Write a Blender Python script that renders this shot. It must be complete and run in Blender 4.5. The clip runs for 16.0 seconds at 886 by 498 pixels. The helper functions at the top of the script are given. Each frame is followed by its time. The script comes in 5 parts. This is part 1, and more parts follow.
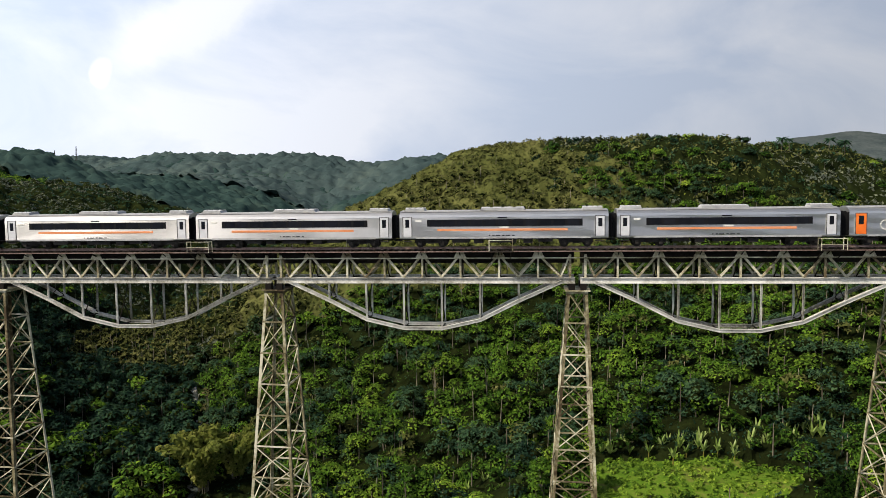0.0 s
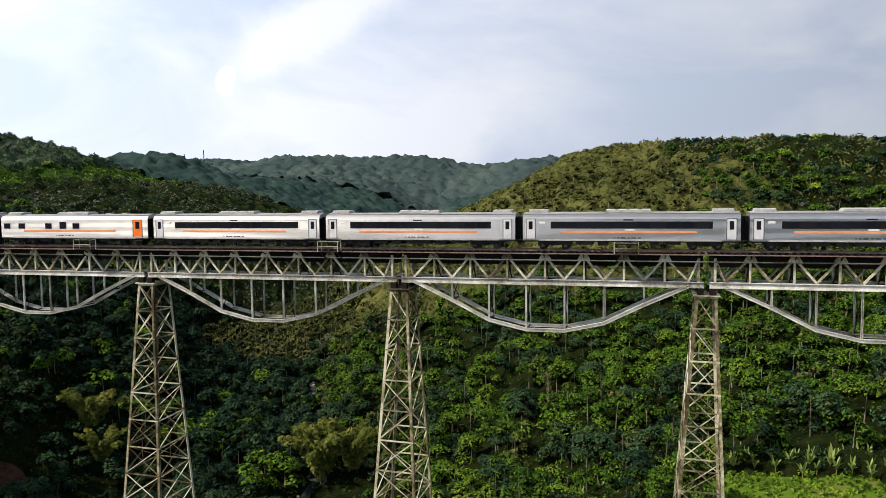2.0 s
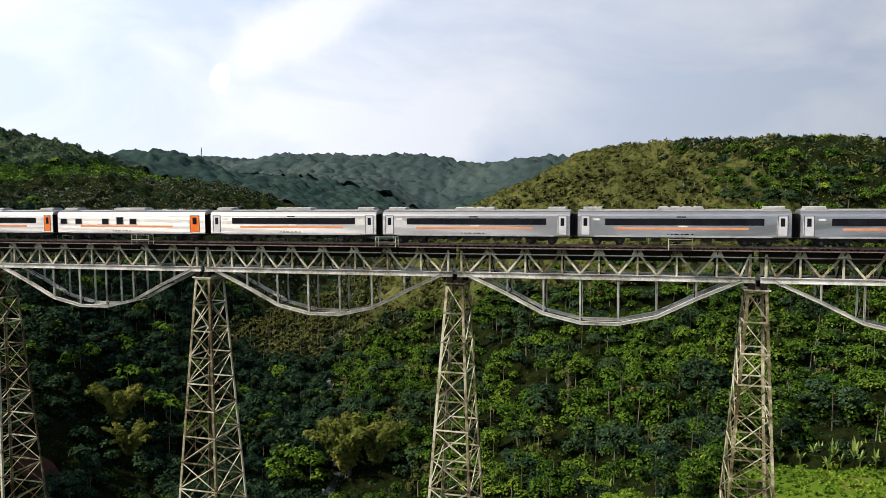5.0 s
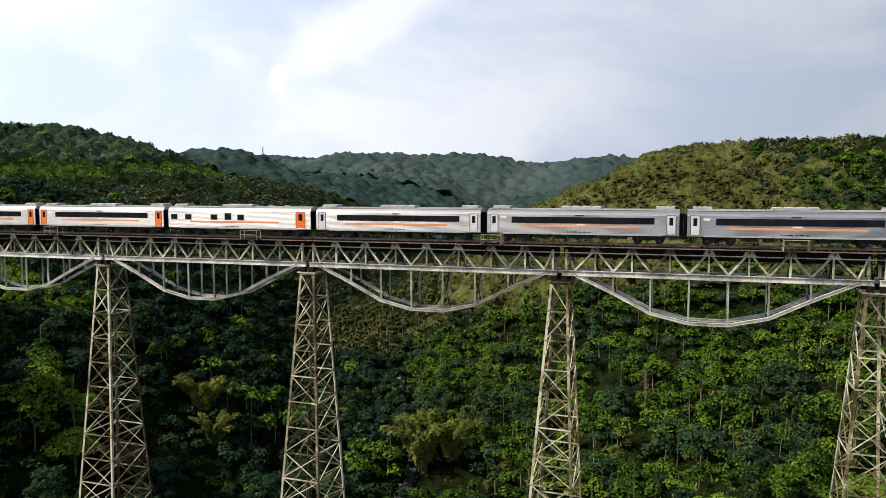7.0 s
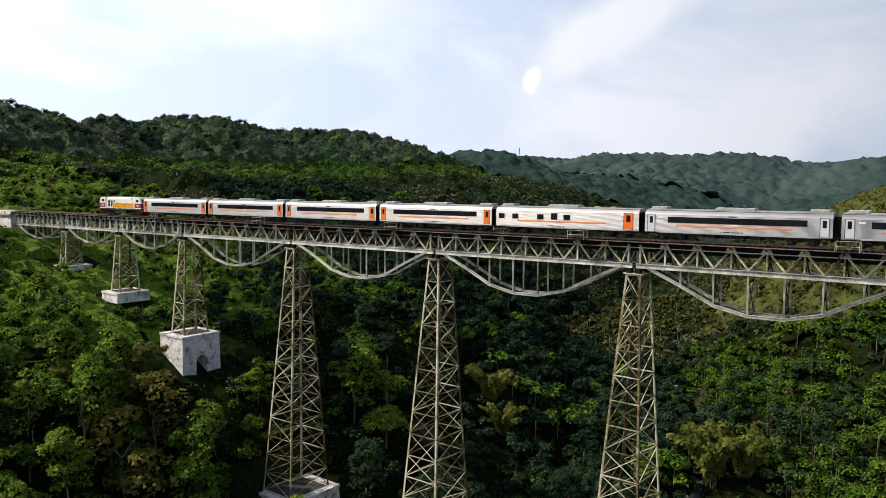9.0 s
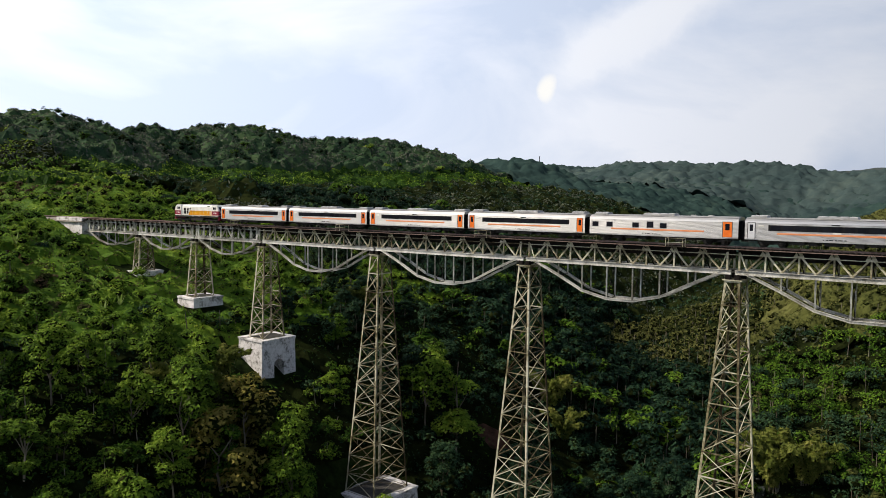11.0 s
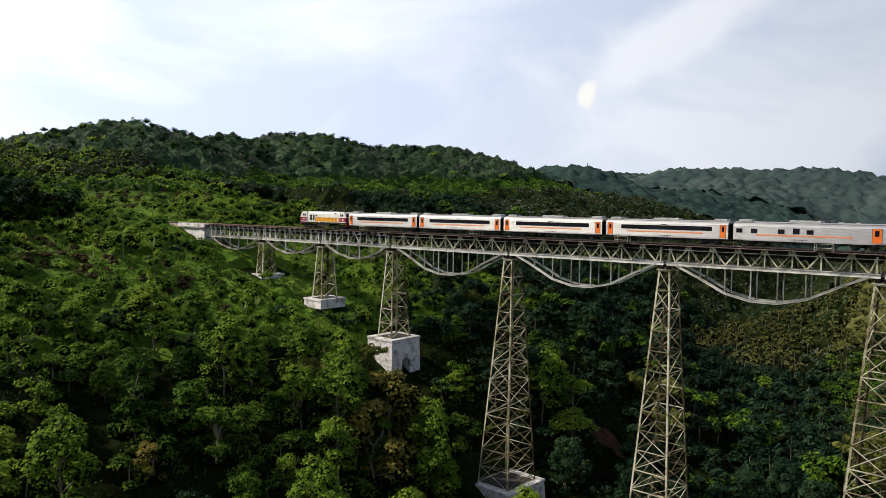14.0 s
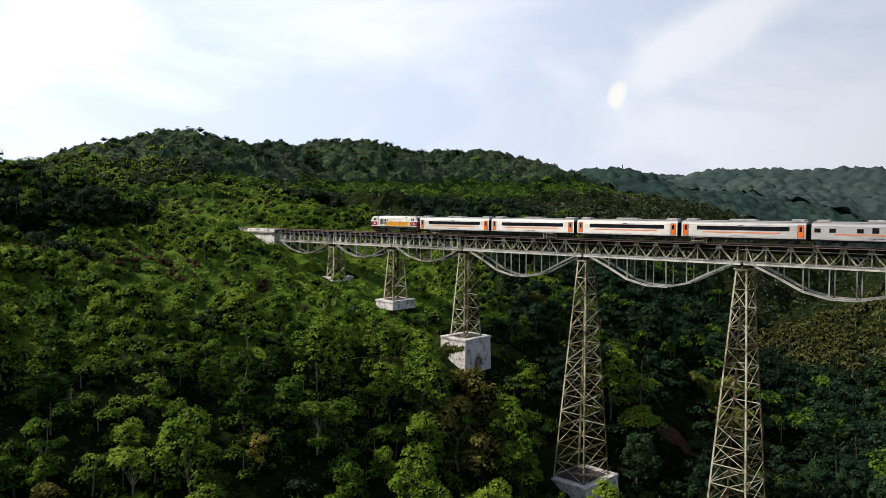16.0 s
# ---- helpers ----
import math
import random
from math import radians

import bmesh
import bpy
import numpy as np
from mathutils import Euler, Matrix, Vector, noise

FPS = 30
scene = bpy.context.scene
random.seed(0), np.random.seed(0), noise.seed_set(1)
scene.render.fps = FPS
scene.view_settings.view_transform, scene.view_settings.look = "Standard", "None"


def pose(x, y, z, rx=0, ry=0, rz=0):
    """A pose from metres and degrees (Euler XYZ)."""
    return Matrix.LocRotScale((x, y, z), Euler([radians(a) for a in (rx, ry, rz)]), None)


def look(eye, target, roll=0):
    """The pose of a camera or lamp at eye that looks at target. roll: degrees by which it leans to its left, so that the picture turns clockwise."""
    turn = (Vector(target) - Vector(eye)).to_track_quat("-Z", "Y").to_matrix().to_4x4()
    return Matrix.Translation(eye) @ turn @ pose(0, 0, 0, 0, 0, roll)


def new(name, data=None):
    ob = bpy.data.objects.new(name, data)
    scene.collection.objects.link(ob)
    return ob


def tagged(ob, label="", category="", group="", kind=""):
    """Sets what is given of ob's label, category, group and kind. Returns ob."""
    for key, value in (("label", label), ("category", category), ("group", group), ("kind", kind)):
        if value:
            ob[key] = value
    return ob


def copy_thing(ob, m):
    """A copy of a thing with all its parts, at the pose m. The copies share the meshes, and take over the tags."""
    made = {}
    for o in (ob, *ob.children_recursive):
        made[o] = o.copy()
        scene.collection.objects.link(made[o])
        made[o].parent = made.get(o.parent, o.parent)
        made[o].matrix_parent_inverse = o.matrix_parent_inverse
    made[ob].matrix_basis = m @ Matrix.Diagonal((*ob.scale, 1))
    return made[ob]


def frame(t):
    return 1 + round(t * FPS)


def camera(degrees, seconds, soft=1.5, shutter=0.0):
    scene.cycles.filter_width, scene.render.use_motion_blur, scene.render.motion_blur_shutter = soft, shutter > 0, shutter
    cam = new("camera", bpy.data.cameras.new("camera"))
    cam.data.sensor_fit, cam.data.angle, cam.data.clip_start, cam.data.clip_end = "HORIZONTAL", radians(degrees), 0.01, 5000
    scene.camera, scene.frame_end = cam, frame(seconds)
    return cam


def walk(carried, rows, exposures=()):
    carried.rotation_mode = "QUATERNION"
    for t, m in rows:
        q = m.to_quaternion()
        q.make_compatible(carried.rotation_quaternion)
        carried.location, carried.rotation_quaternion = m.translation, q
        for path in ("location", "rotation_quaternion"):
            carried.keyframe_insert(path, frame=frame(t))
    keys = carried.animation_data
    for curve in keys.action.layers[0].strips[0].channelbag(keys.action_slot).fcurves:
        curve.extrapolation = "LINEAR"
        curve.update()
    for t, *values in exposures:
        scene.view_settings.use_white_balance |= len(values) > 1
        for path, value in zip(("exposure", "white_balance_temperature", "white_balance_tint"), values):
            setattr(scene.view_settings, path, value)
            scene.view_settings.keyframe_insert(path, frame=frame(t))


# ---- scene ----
cam = camera(60.0, 16.0, 0.8)
PATH = [
    (0, (55.717, -73.939, 9.968), (55.484, -71.96, 9.805), 0.2),
    (0.5, (55.478, -73.958, 9.963), (55.06, -72.009, 9.802), 0.2),
    (1, (55.261, -74.014, 9.95), (54.799, -72.075, 9.79), 0.3),
    (1.5, (54.913, -74.288, 9.936), (54.415, -72.357, 9.777), 0.2),
    (2, (54.401, -74.75, 9.923), (53.891, -72.822, 9.764), 0.3),
    (2.5, (53.65, -75.273, 9.906), (53.148, -73.344, 9.744), 0.3),
    (3, (52.751, -75.915, 9.892), (52.249, -73.986, 9.725), 0.4),
    (3.5, (51.712, -76.549, 9.875), (51.221, -74.618, 9.707), 0.6),
    (4, (50.656, -77.244, 9.856), (50.166, -75.312, 9.69), 0.6),
    (6.5, (45.505, -80.6, 9.597), (44.99, -78.674, 9.436), 0.6),
    (7, (43.785, -81.038, 9.567), (43.157, -79.147, 9.402), 0.9),
    (7.5, (41.756, -81.636, 9.543), (40.705, -79.944, 9.37), 1.1),
    (8, (39.813, -82.854, 9.532), (38.651, -81.236, 9.355), 1.3),
    (8.5, (37.95, -84.625, 9.518), (36.757, -83.029, 9.34), 1.2),
    (10.8, (30.007, -95.223, 9.362), (28.828, -93.616, 9.2), 1.1),
    (11, (29.369, -96.223, 9.358), (28.146, -94.647, 9.203), 1.3),
    (11.5, (27.891, -98.899, 9.352), (26.579, -97.398, 9.198), 1.4),
    (12, (26.547, -101.703, 9.347), (25.224, -100.211, 9.198), 1.4),
    (12.5, (25.265, -104.581, 9.345), (23.945, -103.086, 9.198), 1.4),
    (13, (23.971, -107.451, 9.343), (22.645, -105.961, 9.2), 1.4),
    (13.5, (22.735, -110.27, 9.343), (21.423, -108.768, 9.203), 1.4),
    (14, (21.484, -112.944, 9.343), (20.182, -111.432, 9.202), 1.3),
    (14.5, (20.397, -115.503, 9.342), (19.089, -113.997, 9.202), 1.3),
    (15, (19.634, -117.984, 9.343), (18.318, -116.484, 9.204), 1.2),
    (15.5, (19.106, -120.391, 9.343), (17.765, -118.913, 9.207), 1.1),
    (16, (18.705, -122.744, 9.343), (17.344, -121.285, 9.21), 0.7),
]
walk(cam, [(t, look(eye, target, roll)) for t, eye, target, roll in PATH], [(0, 0.0), (6.5, 0.0), (8.5, -0.11), (11, -0.22), (16, -0.24)])

# ---------------------------------------------------------------- world and sun
SUN_AZ, SUN_EL = radians(-126), radians(42)      # azimuth from +y towards +x
world = bpy.data.worlds.new("sky")
scene.world = world
world.use_nodes = True
wt = world.node_tree
wt.nodes.clear()


def wnode(kind, **values):
    n = wt.nodes.new(kind)
    for key, value in values.items():
        n.inputs[key].default_value = value
    return n


sky = wt.nodes.new("ShaderNodeTexSky")
sky.sky_type, sky.sun_disc = "NISHITA", False
sky.sun_elevation, sky.sun_rotation = SUN_EL, SUN_AZ
sky.air_density, sky.dust_density, sky.ozone_density = 1.0, 3.0, 1.0
coord = wt.nodes.new("ShaderNodeTexCoord")
stretch = wt.nodes.new("ShaderNodeMapping")
stretch.inputs["Scale"].default_value = (1.0, 1.0, 2.4)
wt.links.new(coord.outputs["Generated"], stretch.inputs["Vector"])
cloud_noise = wnode("ShaderNodeTexNoise", Scale=2.6, Detail=7.0, Roughness=0.55, Distortion=0.5)
wt.links.new(stretch.outputs[0], cloud_noise.inputs["Vector"])


def wmath(op, *args):
    """One step of arithmetic between sockets and numbers."""
    n = wt.nodes.new("ShaderNodeMath")
    n.operation = op
    for i, a in enumerate(args):
        if isinstance(a, (int, float)):
            n.inputs[i].default_value = a
        else:
            wt.links.new(a, n.inputs[i])
    return n.outputs[0]


def wdot(v):
    n = wt.nodes.new("ShaderNodeVectorMath")
    n.operation = "DOT_PRODUCT"
    wt.links.new(coord.outputs["Generated"], n.inputs[0])
    n.inputs[1].default_value = v
    return n.outputs["Value"]


def wrange(value, lo, hi, to_lo=0.0, to_hi=1.0):
    n = wt.nodes.new("ShaderNodeMapRange")
    n.interpolation_type = "SMOOTHSTEP"
    for key, v in (("From Min", lo), ("From Max", hi), ("To Min", to_lo), ("To Max", to_hi)):
        n.inputs[key].default_value = v
    wt.links.new(value, n.inputs["Value"])
    return n.outputs[0]


# a small bright puff of cloud over the valley, and the streak that climbs away from it
PUFF_AZ, PUFF_EL = radians(30.4), radians(7.55)
puff_c = Vector((-math.sin(PUFF_AZ) * math.cos(PUFF_EL), math.cos(PUFF_AZ) * math.cos(PUFF_EL), math.sin(PUFF_EL)))
puff_r = puff_c.cross(Vector((0, 0, 1))).normalized()
puff_u = puff_r.cross(puff_c)
depth = wmath("MAXIMUM", wdot(puff_c), 0.05)
wisp = wnode("ShaderNodeTexNoise", Scale=9.0, Detail=6.0, Roughness=0.6)
wt.links.new(coord.outputs["Generated"], wisp.inputs["Vector"])
ragged = wmath("SUBTRACT", wisp.outputs["Fac"], 0.5)
px_ = wmath("MULTIPLY_ADD", ragged, 0.03, wmath("DIVIDE", wdot(puff_r), depth))
pz_ = wmath("MULTIPLY_ADD", ragged, 0.035, wmath("DIVIDE", wdot(puff_u), depth))
lean = wmath("MULTIPLY_ADD", pz_, -0.12, px_)
puff = wrange(wmath("ADD", wmath("POWER", wmath("ABSOLUTE", wmath("DIVIDE", lean, 0.0115)), 2.0), wmath("POWER", wmath("ABSOLUTE", wmath("DIVIDE", pz_, 0.0175)), 2.0)), 0.1, 1.5, 1.0, 0.0)
across = wmath("ABSOLUTE", wmath("SUBTRACT", wmath("MULTIPLY_ADD", px_, 0.55, wmath("MULTIPLY", ragged, 0.10)), wmath("SUBTRACT", pz_, 0.012)))
streak = wmath("MULTIPLY", wrange(across, 0.0, 0.055, 1.0, 0.0), wmath("MULTIPLY", wrange(px_, -0.02, 0.06), wrange(px_, 0.14, 0.24, 1.0, 0.0)))
cloud_ramp = wt.nodes.new("ShaderNodeMapRange")
cloud_ramp.inputs["From Min"].default_value, cloud_ramp.inputs["From Max"].default_value = 0.40, 0.62
wt.links.new(wmath("MULTIPLY_ADD", streak, 0.22, cloud_noise.outputs["Fac"]), cloud_ramp.inputs["Value"])
veil = wt.nodes.new("ShaderNodeMix")
veil.data_type = "RGBA"
# the veil glows towards the sun
to_glow = wt.nodes.new("ShaderNodeVectorMath")
to_glow.operation = "DOT_PRODUCT"
wt.links.new(coord.outputs["Generated"], to_glow.inputs[0])
to_glow.inputs[1].default_value = (math.sin(SUN_AZ), math.cos(SUN_AZ), 0)
glow = wt.nodes.new("ShaderNodeMapRange")
for key, value in (("From Min", -0.85), ("From Max", 0.5), ("To Min", 0.55), ("To Max", 1.42)):
    glow.inputs[key].default_value = value
wt.links.new(to_glow.outputs["Value"], glow.inputs["Value"])
lit = wt.nodes.new("ShaderNodeVectorMath")
lit.operation = "SCALE"
tone = wt.nodes.new("ShaderNodeMix")
tone.data_type = "RGBA"
tone.inputs["A"].default_value, tone.inputs["B"].default_value = (7.4, 8.4, 10.4, 1), (10.4, 10.8, 11.9, 1)
wt.links.new(cloud_ramp.outputs[0], tone.inputs["Factor"])
wt.links.new(tone.outputs["Result"], lit.inputs[0])
wt.links.new(glow.outputs[0], lit.inputs["Scale"])
whiten = wt.nodes.new("ShaderNodeMix")
whiten.data_type = "RGBA"
whiten.inputs["B"].default_value = (12.4, 12.2, 11.8, 1)
wt.links.new(wmath("MAXIMUM", puff, wmath("MULTIPLY", streak, 0.2)), whiten.inputs["Factor"])
wt.links.new(lit.outputs[0], whiten.inputs["A"])
wt.links.new(whiten.outputs["Result"], veil.inputs["B"])
# the haze thins towards the zenith
split = wt.nodes.new("ShaderNodeSeparateXYZ")
wt.links.new(coord.outputs["Generated"], split.inputs[0])
thin = wt.nodes.new("ShaderNodeMapRange")
for key, value in (("From Min", 0.24), ("From Max", 0.46), ("To Min", 1.0), ("To Max", 0.04)):
    thin.inputs[key].default_value = value
wt.links.new(split.outputs["Z"], thin.inputs["Value"])
cover = wt.nodes.new("ShaderNodeMath")
cover.operation = "MULTIPLY"
cover.inputs[0].default_value = 0.92
wt.links.new(thin.outputs[0], cover.inputs[1])
wt.links.new(cover.outputs[0], veil.inputs["Factor"])
wt.links.new(sky.outputs[0], veil.inputs["A"])
back = wnode("ShaderNodeBackground", Strength=0.1)
wt.links.new(veil.outputs["Result"], back.inputs["Color"])
wout = wt.nodes.new("ShaderNodeOutputWorld")
wt.links.new(back.outputs[0], wout.inputs["Surface"])

sun = new("sun", bpy.data.lights.new("sun", "SUN"))
sun.data.energy, sun.data.angle, sun.data.color = 5.0, radians(0.8), (1.0, 0.9, 0.74)
to_sun = Vector((math.sin(SUN_AZ) * math.cos(SUN_EL), math.cos(SUN_AZ) * math.cos(SUN_EL), math.sin(SUN_EL)))
sun.matrix_world = look(to_sun * 500, (0, 0, 0))


# ---------------------------------------------------------------- materials
def material(name, colors, scale=1.0, fine=12.0, rough=0.7, metal=0.0, bump=0.2, spread=0.0, stops=(0.35, 0.65), gloss_var=0.1, island=0.0, through_light=0.0, shine=0.35):
    """Colours blended by noise at two scales; spread varies the tone from object to object, island from piece to piece of a mesh."""
    m = bpy.data.materials.new(name)
    m.use_nodes = True
    nt = m.node_tree
    bsdf = nt.nodes["Principled BSDF"]

    def node(kind, **values):
        n = nt.nodes.new(kind)
        for key, value in values.items():
            n.inputs[key].default_value = value
        return n

    geo = nt.nodes.new("ShaderNodeNewGeometry")
    big = node("ShaderNodeTexNoise", Scale=scale, Detail=5.0, Roughness=0.6)
    small = node("ShaderNodeTexNoise", Scale=fine, Detail=4.0, Roughness=0.65)
    for n in (big, small):
        nt.links.new(geo.outputs["Position"], n.inputs["Vector"])
    mix = node("ShaderNodeMath")
    mix.operation = "MULTIPLY_ADD"
    nt.links.new(small.outputs["Fac"], mix.inputs[0])
    mix.inputs[1].default_value = 0.45
    lift = node("ShaderNodeMath")
    lift.operation = "MULTIPLY_ADD"
    nt.links.new(big.outputs["Fac"], lift.inputs[0])
    lift.inputs[1].default_value, lift.inputs[2].default_value = 0.8, -0.12
    nt.links.new(lift.outputs[0], mix.inputs[2])
    last = mix.outputs[0]
    for amount, source in ((spread, "object"), (island, "island")):
        if amount:
            if source == "object":
                rnd = nt.nodes.new("ShaderNodeObjectInfo").outputs["Random"]
            else:
                rnd = geo.outputs["Random Per Island"]
            add = node("ShaderNodeMath")
            add.operation = "MULTIPLY_ADD"
            nt.links.new(rnd, add.inputs[0])
            add.inputs[1].default_value = amount
            shift = node("ShaderNodeMath")
            shift.operation = "ADD"
            nt.links.new(last, shift.inputs[0])
            shift.inputs[1].default_value = -amount / 2
            nt.links.new(shift.outputs[0], add.inputs[2])
            last = add.outputs[0]
    ramp = nt.nodes.new("ShaderNodeValToRGB")
    el = ramp.color_ramp.elements
    lo, hi = stops
    el[0].position, el[1].position = lo, hi
    el[0].color, el[1].color = (*colors[0], 1), (*colors[-1], 1)
    for i, c in enumerate(colors[1:-1], 1):
        e = el.new(lo + (hi - lo) * i / (len(colors) - 1))
        e.color = (*c, 1)
    nt.links.new(last, ramp.inputs[0])
    nt.links.new(ramp.outputs[0], bsdf.inputs["Base Color"])
    gl = nt.nodes.new("ShaderNodeMapRange")
    gl.inputs["To Min"].default_value, gl.inputs["To Max"].default_value = max(0.02, rough - gloss_var), min(1, rough + gloss_var)
    nt.links.new(small.outputs["Fac"], gl.inputs["Value"])
    nt.links.new(gl.outputs[0], bsdf.inputs["Roughness"])
    bsdf.inputs["Metallic"].default_value = metal
    bsdf.inputs["Specular IOR Level"].default_value = shine
    if bump:
        b = node("ShaderNodeBump", Strength=bump, Distance=0.05)
        nt.links.new(small.outputs["Fac"], b.inputs["Height"])
        nt.links.new(b.outputs[0], bsdf.inputs["Normal"])
    if through_light:
        tr = nt.nodes.new("ShaderNodeBsdfTranslucent")
        nt.links.new(ramp.outputs[0], tr.inputs["Color"])
        ms = nt.nodes.new("ShaderNodeMixShader")
        ms.inputs[0].default_value = through_light
        nt.links.new(bsdf.outputs[0], ms.inputs[1])
        nt.links.new(tr.outputs[0], ms.inputs[2])
        nt.links.new(ms.outputs[0], nt.nodes["Material Output"].inputs["Surface"])
    return m


M = {
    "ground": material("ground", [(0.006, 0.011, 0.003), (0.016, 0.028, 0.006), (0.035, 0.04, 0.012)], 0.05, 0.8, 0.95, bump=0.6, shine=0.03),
    "field": material("field", [(0.04, 0.09, 0.009), (0.09, 0.165, 0.014), (0.14, 0.145, 0.035)], 0.25, 3, 0.9, bump=0.6, shine=0.03),
    "soil": material("soil", [(0.045, 0.022, 0.014), (0.12, 0.06, 0.038)], 0.5, 3, 0.95, bump=0.6, shine=0.05),
    "steel": material("aged_steel", [(0.12, 0.09, 0.05), (0.38, 0.35, 0.24), (0.60, 0.57, 0.45)], 0.35, 5, 0.65, 0.0, 0.15, 0.25, shine=0.15),
    "steel_tower": material("yellowed_tower_steel", [(0.05, 0.035, 0.018), (0.21, 0.185, 0.105), (0.54, 0.51, 0.39)], 0.3, 2.2, 0.7, 0.0, 0.15, 0.3, shine=0.15),
    "steel_pale": material("pale_painted_steel", [(0.18, 0.17, 0.135), (0.44, 0.43, 0.39), (0.66, 0.65, 0.61)], 0.35, 5, 0.65, 0.0, 0.12, 0.2, shine=0.15),
    # darkened to near-black: shade inside and under the deck is in this colour
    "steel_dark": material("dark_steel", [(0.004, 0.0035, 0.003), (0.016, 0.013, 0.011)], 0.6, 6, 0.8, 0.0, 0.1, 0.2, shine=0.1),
    "rust": material("rusty_rail", [(0.12, 0.07, 0.055), (0.28, 0.21, 0.18)], 1, 8, 0.6, 0.3, 0.1),
    "sleeper": material("old_timber", [(0.008, 0.007, 0.006), (0.03, 0.024, 0.019)], 1.5, 10, 0.9, 0, 0.3, 0.3, shine=0.1),
    "concrete": material("whitewashed_concrete", [(0.22, 0.21, 0.20), (0.62, 0.60, 0.60), (0.78, 0.76, 0.77)], 0.7, 3, 0.85, 0, 0.35, stops=(0.37, 0.60)),
    # dark colour that stands for the shade in the footings' open tops
    "dark_opening": material("opening_shade", [(0.03, 0.03, 0.028), (0.07, 0.065, 0.06)], 1, 6, 0.9),
    "water": material("stream_water", [(0.02, 0.03, 0.03), (0.07, 0.08, 0.08)], 0.3, 2.5, 0.12, 0, 0.4, shine=0.5, gloss_var=0.06),
    "boulder": material("river_stone", [(0.10, 0.10, 0.095), (0.26, 0.25, 0.24)], 0.8, 5, 0.85, 0, 0.4, island=0.3),
    # distance haze is mixed into the mountains' blue-grey base colour
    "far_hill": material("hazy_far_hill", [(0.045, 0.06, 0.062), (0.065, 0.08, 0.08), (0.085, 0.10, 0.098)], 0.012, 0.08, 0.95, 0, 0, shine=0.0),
    "ballast": material("ballast", [(0.10, 0.09, 0.08), (0.24, 0.22, 0.20)], 0.6, 9, 0.95, 0, 0.6),
}

STEP = 0.0175                                 # the line climbs towards +x
GRADE = -math.degrees(math.atan(STEP))


# ---------------------------------------------------------------- mesh helpers
class Shape:
    """Collects vertices and faces of one mesh."""

    def __init__(self):
        self.v, self.f = [], []

    def add(self, verts, faces):
        n = len(self.v)
        self.v += [tuple(p) for p in verts]
        self.f += [tuple(i + n for i in f) for f in faces]
        return self

    def box(self, x0, x1, y0, y1, z0, z1):
        v = [(x, y, z) for z in (z0, z1) for x, y in ((x0, y0), (x1, y0), (x1, y1), (x0, y1))]
        return self.add(v, [(3, 2, 1, 0), (4, 5, 6, 7), (0, 1, 5, 4), (1, 2, 6, 5), (2, 3, 7, 6), (3, 0, 4, 7)])

    def beam(self, p, q, w, h, up=(0, 1, 0)):
        """A bar from p to q, h across 'up' and w in the other direction."""
        p, q = Vector(p), Vector(q)
        d = (q - p).normalized()
        u = Vector(up)
        if abs(d.dot(u)) > 0.98:
            u = Vector((1, 0, 0))
        s = d.cross(u).normalized()
        u = s.cross(d)
        v = [o + s * a + u * b for o in (p, q) for a, b in ((-w / 2, -h / 2), (w / 2, -h / 2), (w / 2, h / 2), (-w / 2, h / 2))]
        return self.add(v, [(3, 2, 1, 0), (4, 5, 6, 7), (0, 1, 5, 4), (1, 2, 6, 5), (2, 3, 7, 6), (3, 0, 4, 7)])

    def angle(self, p, q, w, t, sx, sy):
        """An angle section from p to q: two thin legs of width w that meet at the outer corner (sx, sy)."""
        p, q = Vector(p), Vector(q)
        self.beam(p + Vector((-sx * w / 2, 0, 0)), q + Vector((-sx * w / 2, 0, 0)), w, t)
        return self.beam(p + Vector((-sx * t / 2, -sy * w / 2, 0)), q + Vector((-sx * t / 2, -sy * w / 2, 0)), t, w)

    def prism(self, outline, y0, y1):
        """An outline of (x, z) points carried from y0 to y1."""
        n = len(outline)
        v = [(x, y0, z) for x, z in outline] + [(x, y1, z) for x, z in outline]
        f = [tuple(range(n)), tuple(range(2 * n - 1, n - 1, -1))] + [(i, i + n, (i + 1) % n + n, (i + 1) % n) for i in range(n)]
        return self.add(v, f)

    def profile(self, outline, y, x0, x1):
        """An outline of (y, z) points, set at y, carried from x0 to x1."""
        n = len(outline)
        v = [(x0, y + a, z) for a, z in outline] + [(x1, y + a, z) for a, z in outline]
        f = [tuple(range(n - 1, -1, -1)), tuple(range(n, 2 * n))] + [(i, (i + 1) % n, (i + 1) % n + n, i + n) for i in range(n)]
        return self.add(v, f)

    def tube(self, p, q, r0, r1, sides=8):
        p, q = Vector(p), Vector(q)
        d = (q - p).normalized()
        u = Vector((0, 0, 1)) if abs(d.z) < 0.9 else Vector((1, 0, 0))
        s = d.cross(u).normalized()
        u = s.cross(d)
        ring = [(math.cos(a), math.sin(a)) for a in (2 * math.pi * k / sides for k in range(sides))]
        v = [p + (s * a + u * b) * r0 for a, b in ring] + [q + (s * a + u * b) * r1 for a, b in ring]
        f = [(i, (i + 1) % sides, (i + 1) % sides + sides, i + sides) for i in range(sides)]
        f += [tuple(range(sides - 1, -1, -1)), tuple(range(sides, 2 * sides))]
        return self.add(v, f)

    def mesh(self, name, mat, smooth=False):
        me = bpy.data.meshes.new(name)
        me.from_pydata(self.v, [], self.f)
        for m in (mat if isinstance(mat, (list, tuple)) else [mat]):
            me.materials.append(m)
        if smooth:
            me.polygons.foreach_set("use_smooth", [True] * len(me.polygons))
        me.update()
        return me


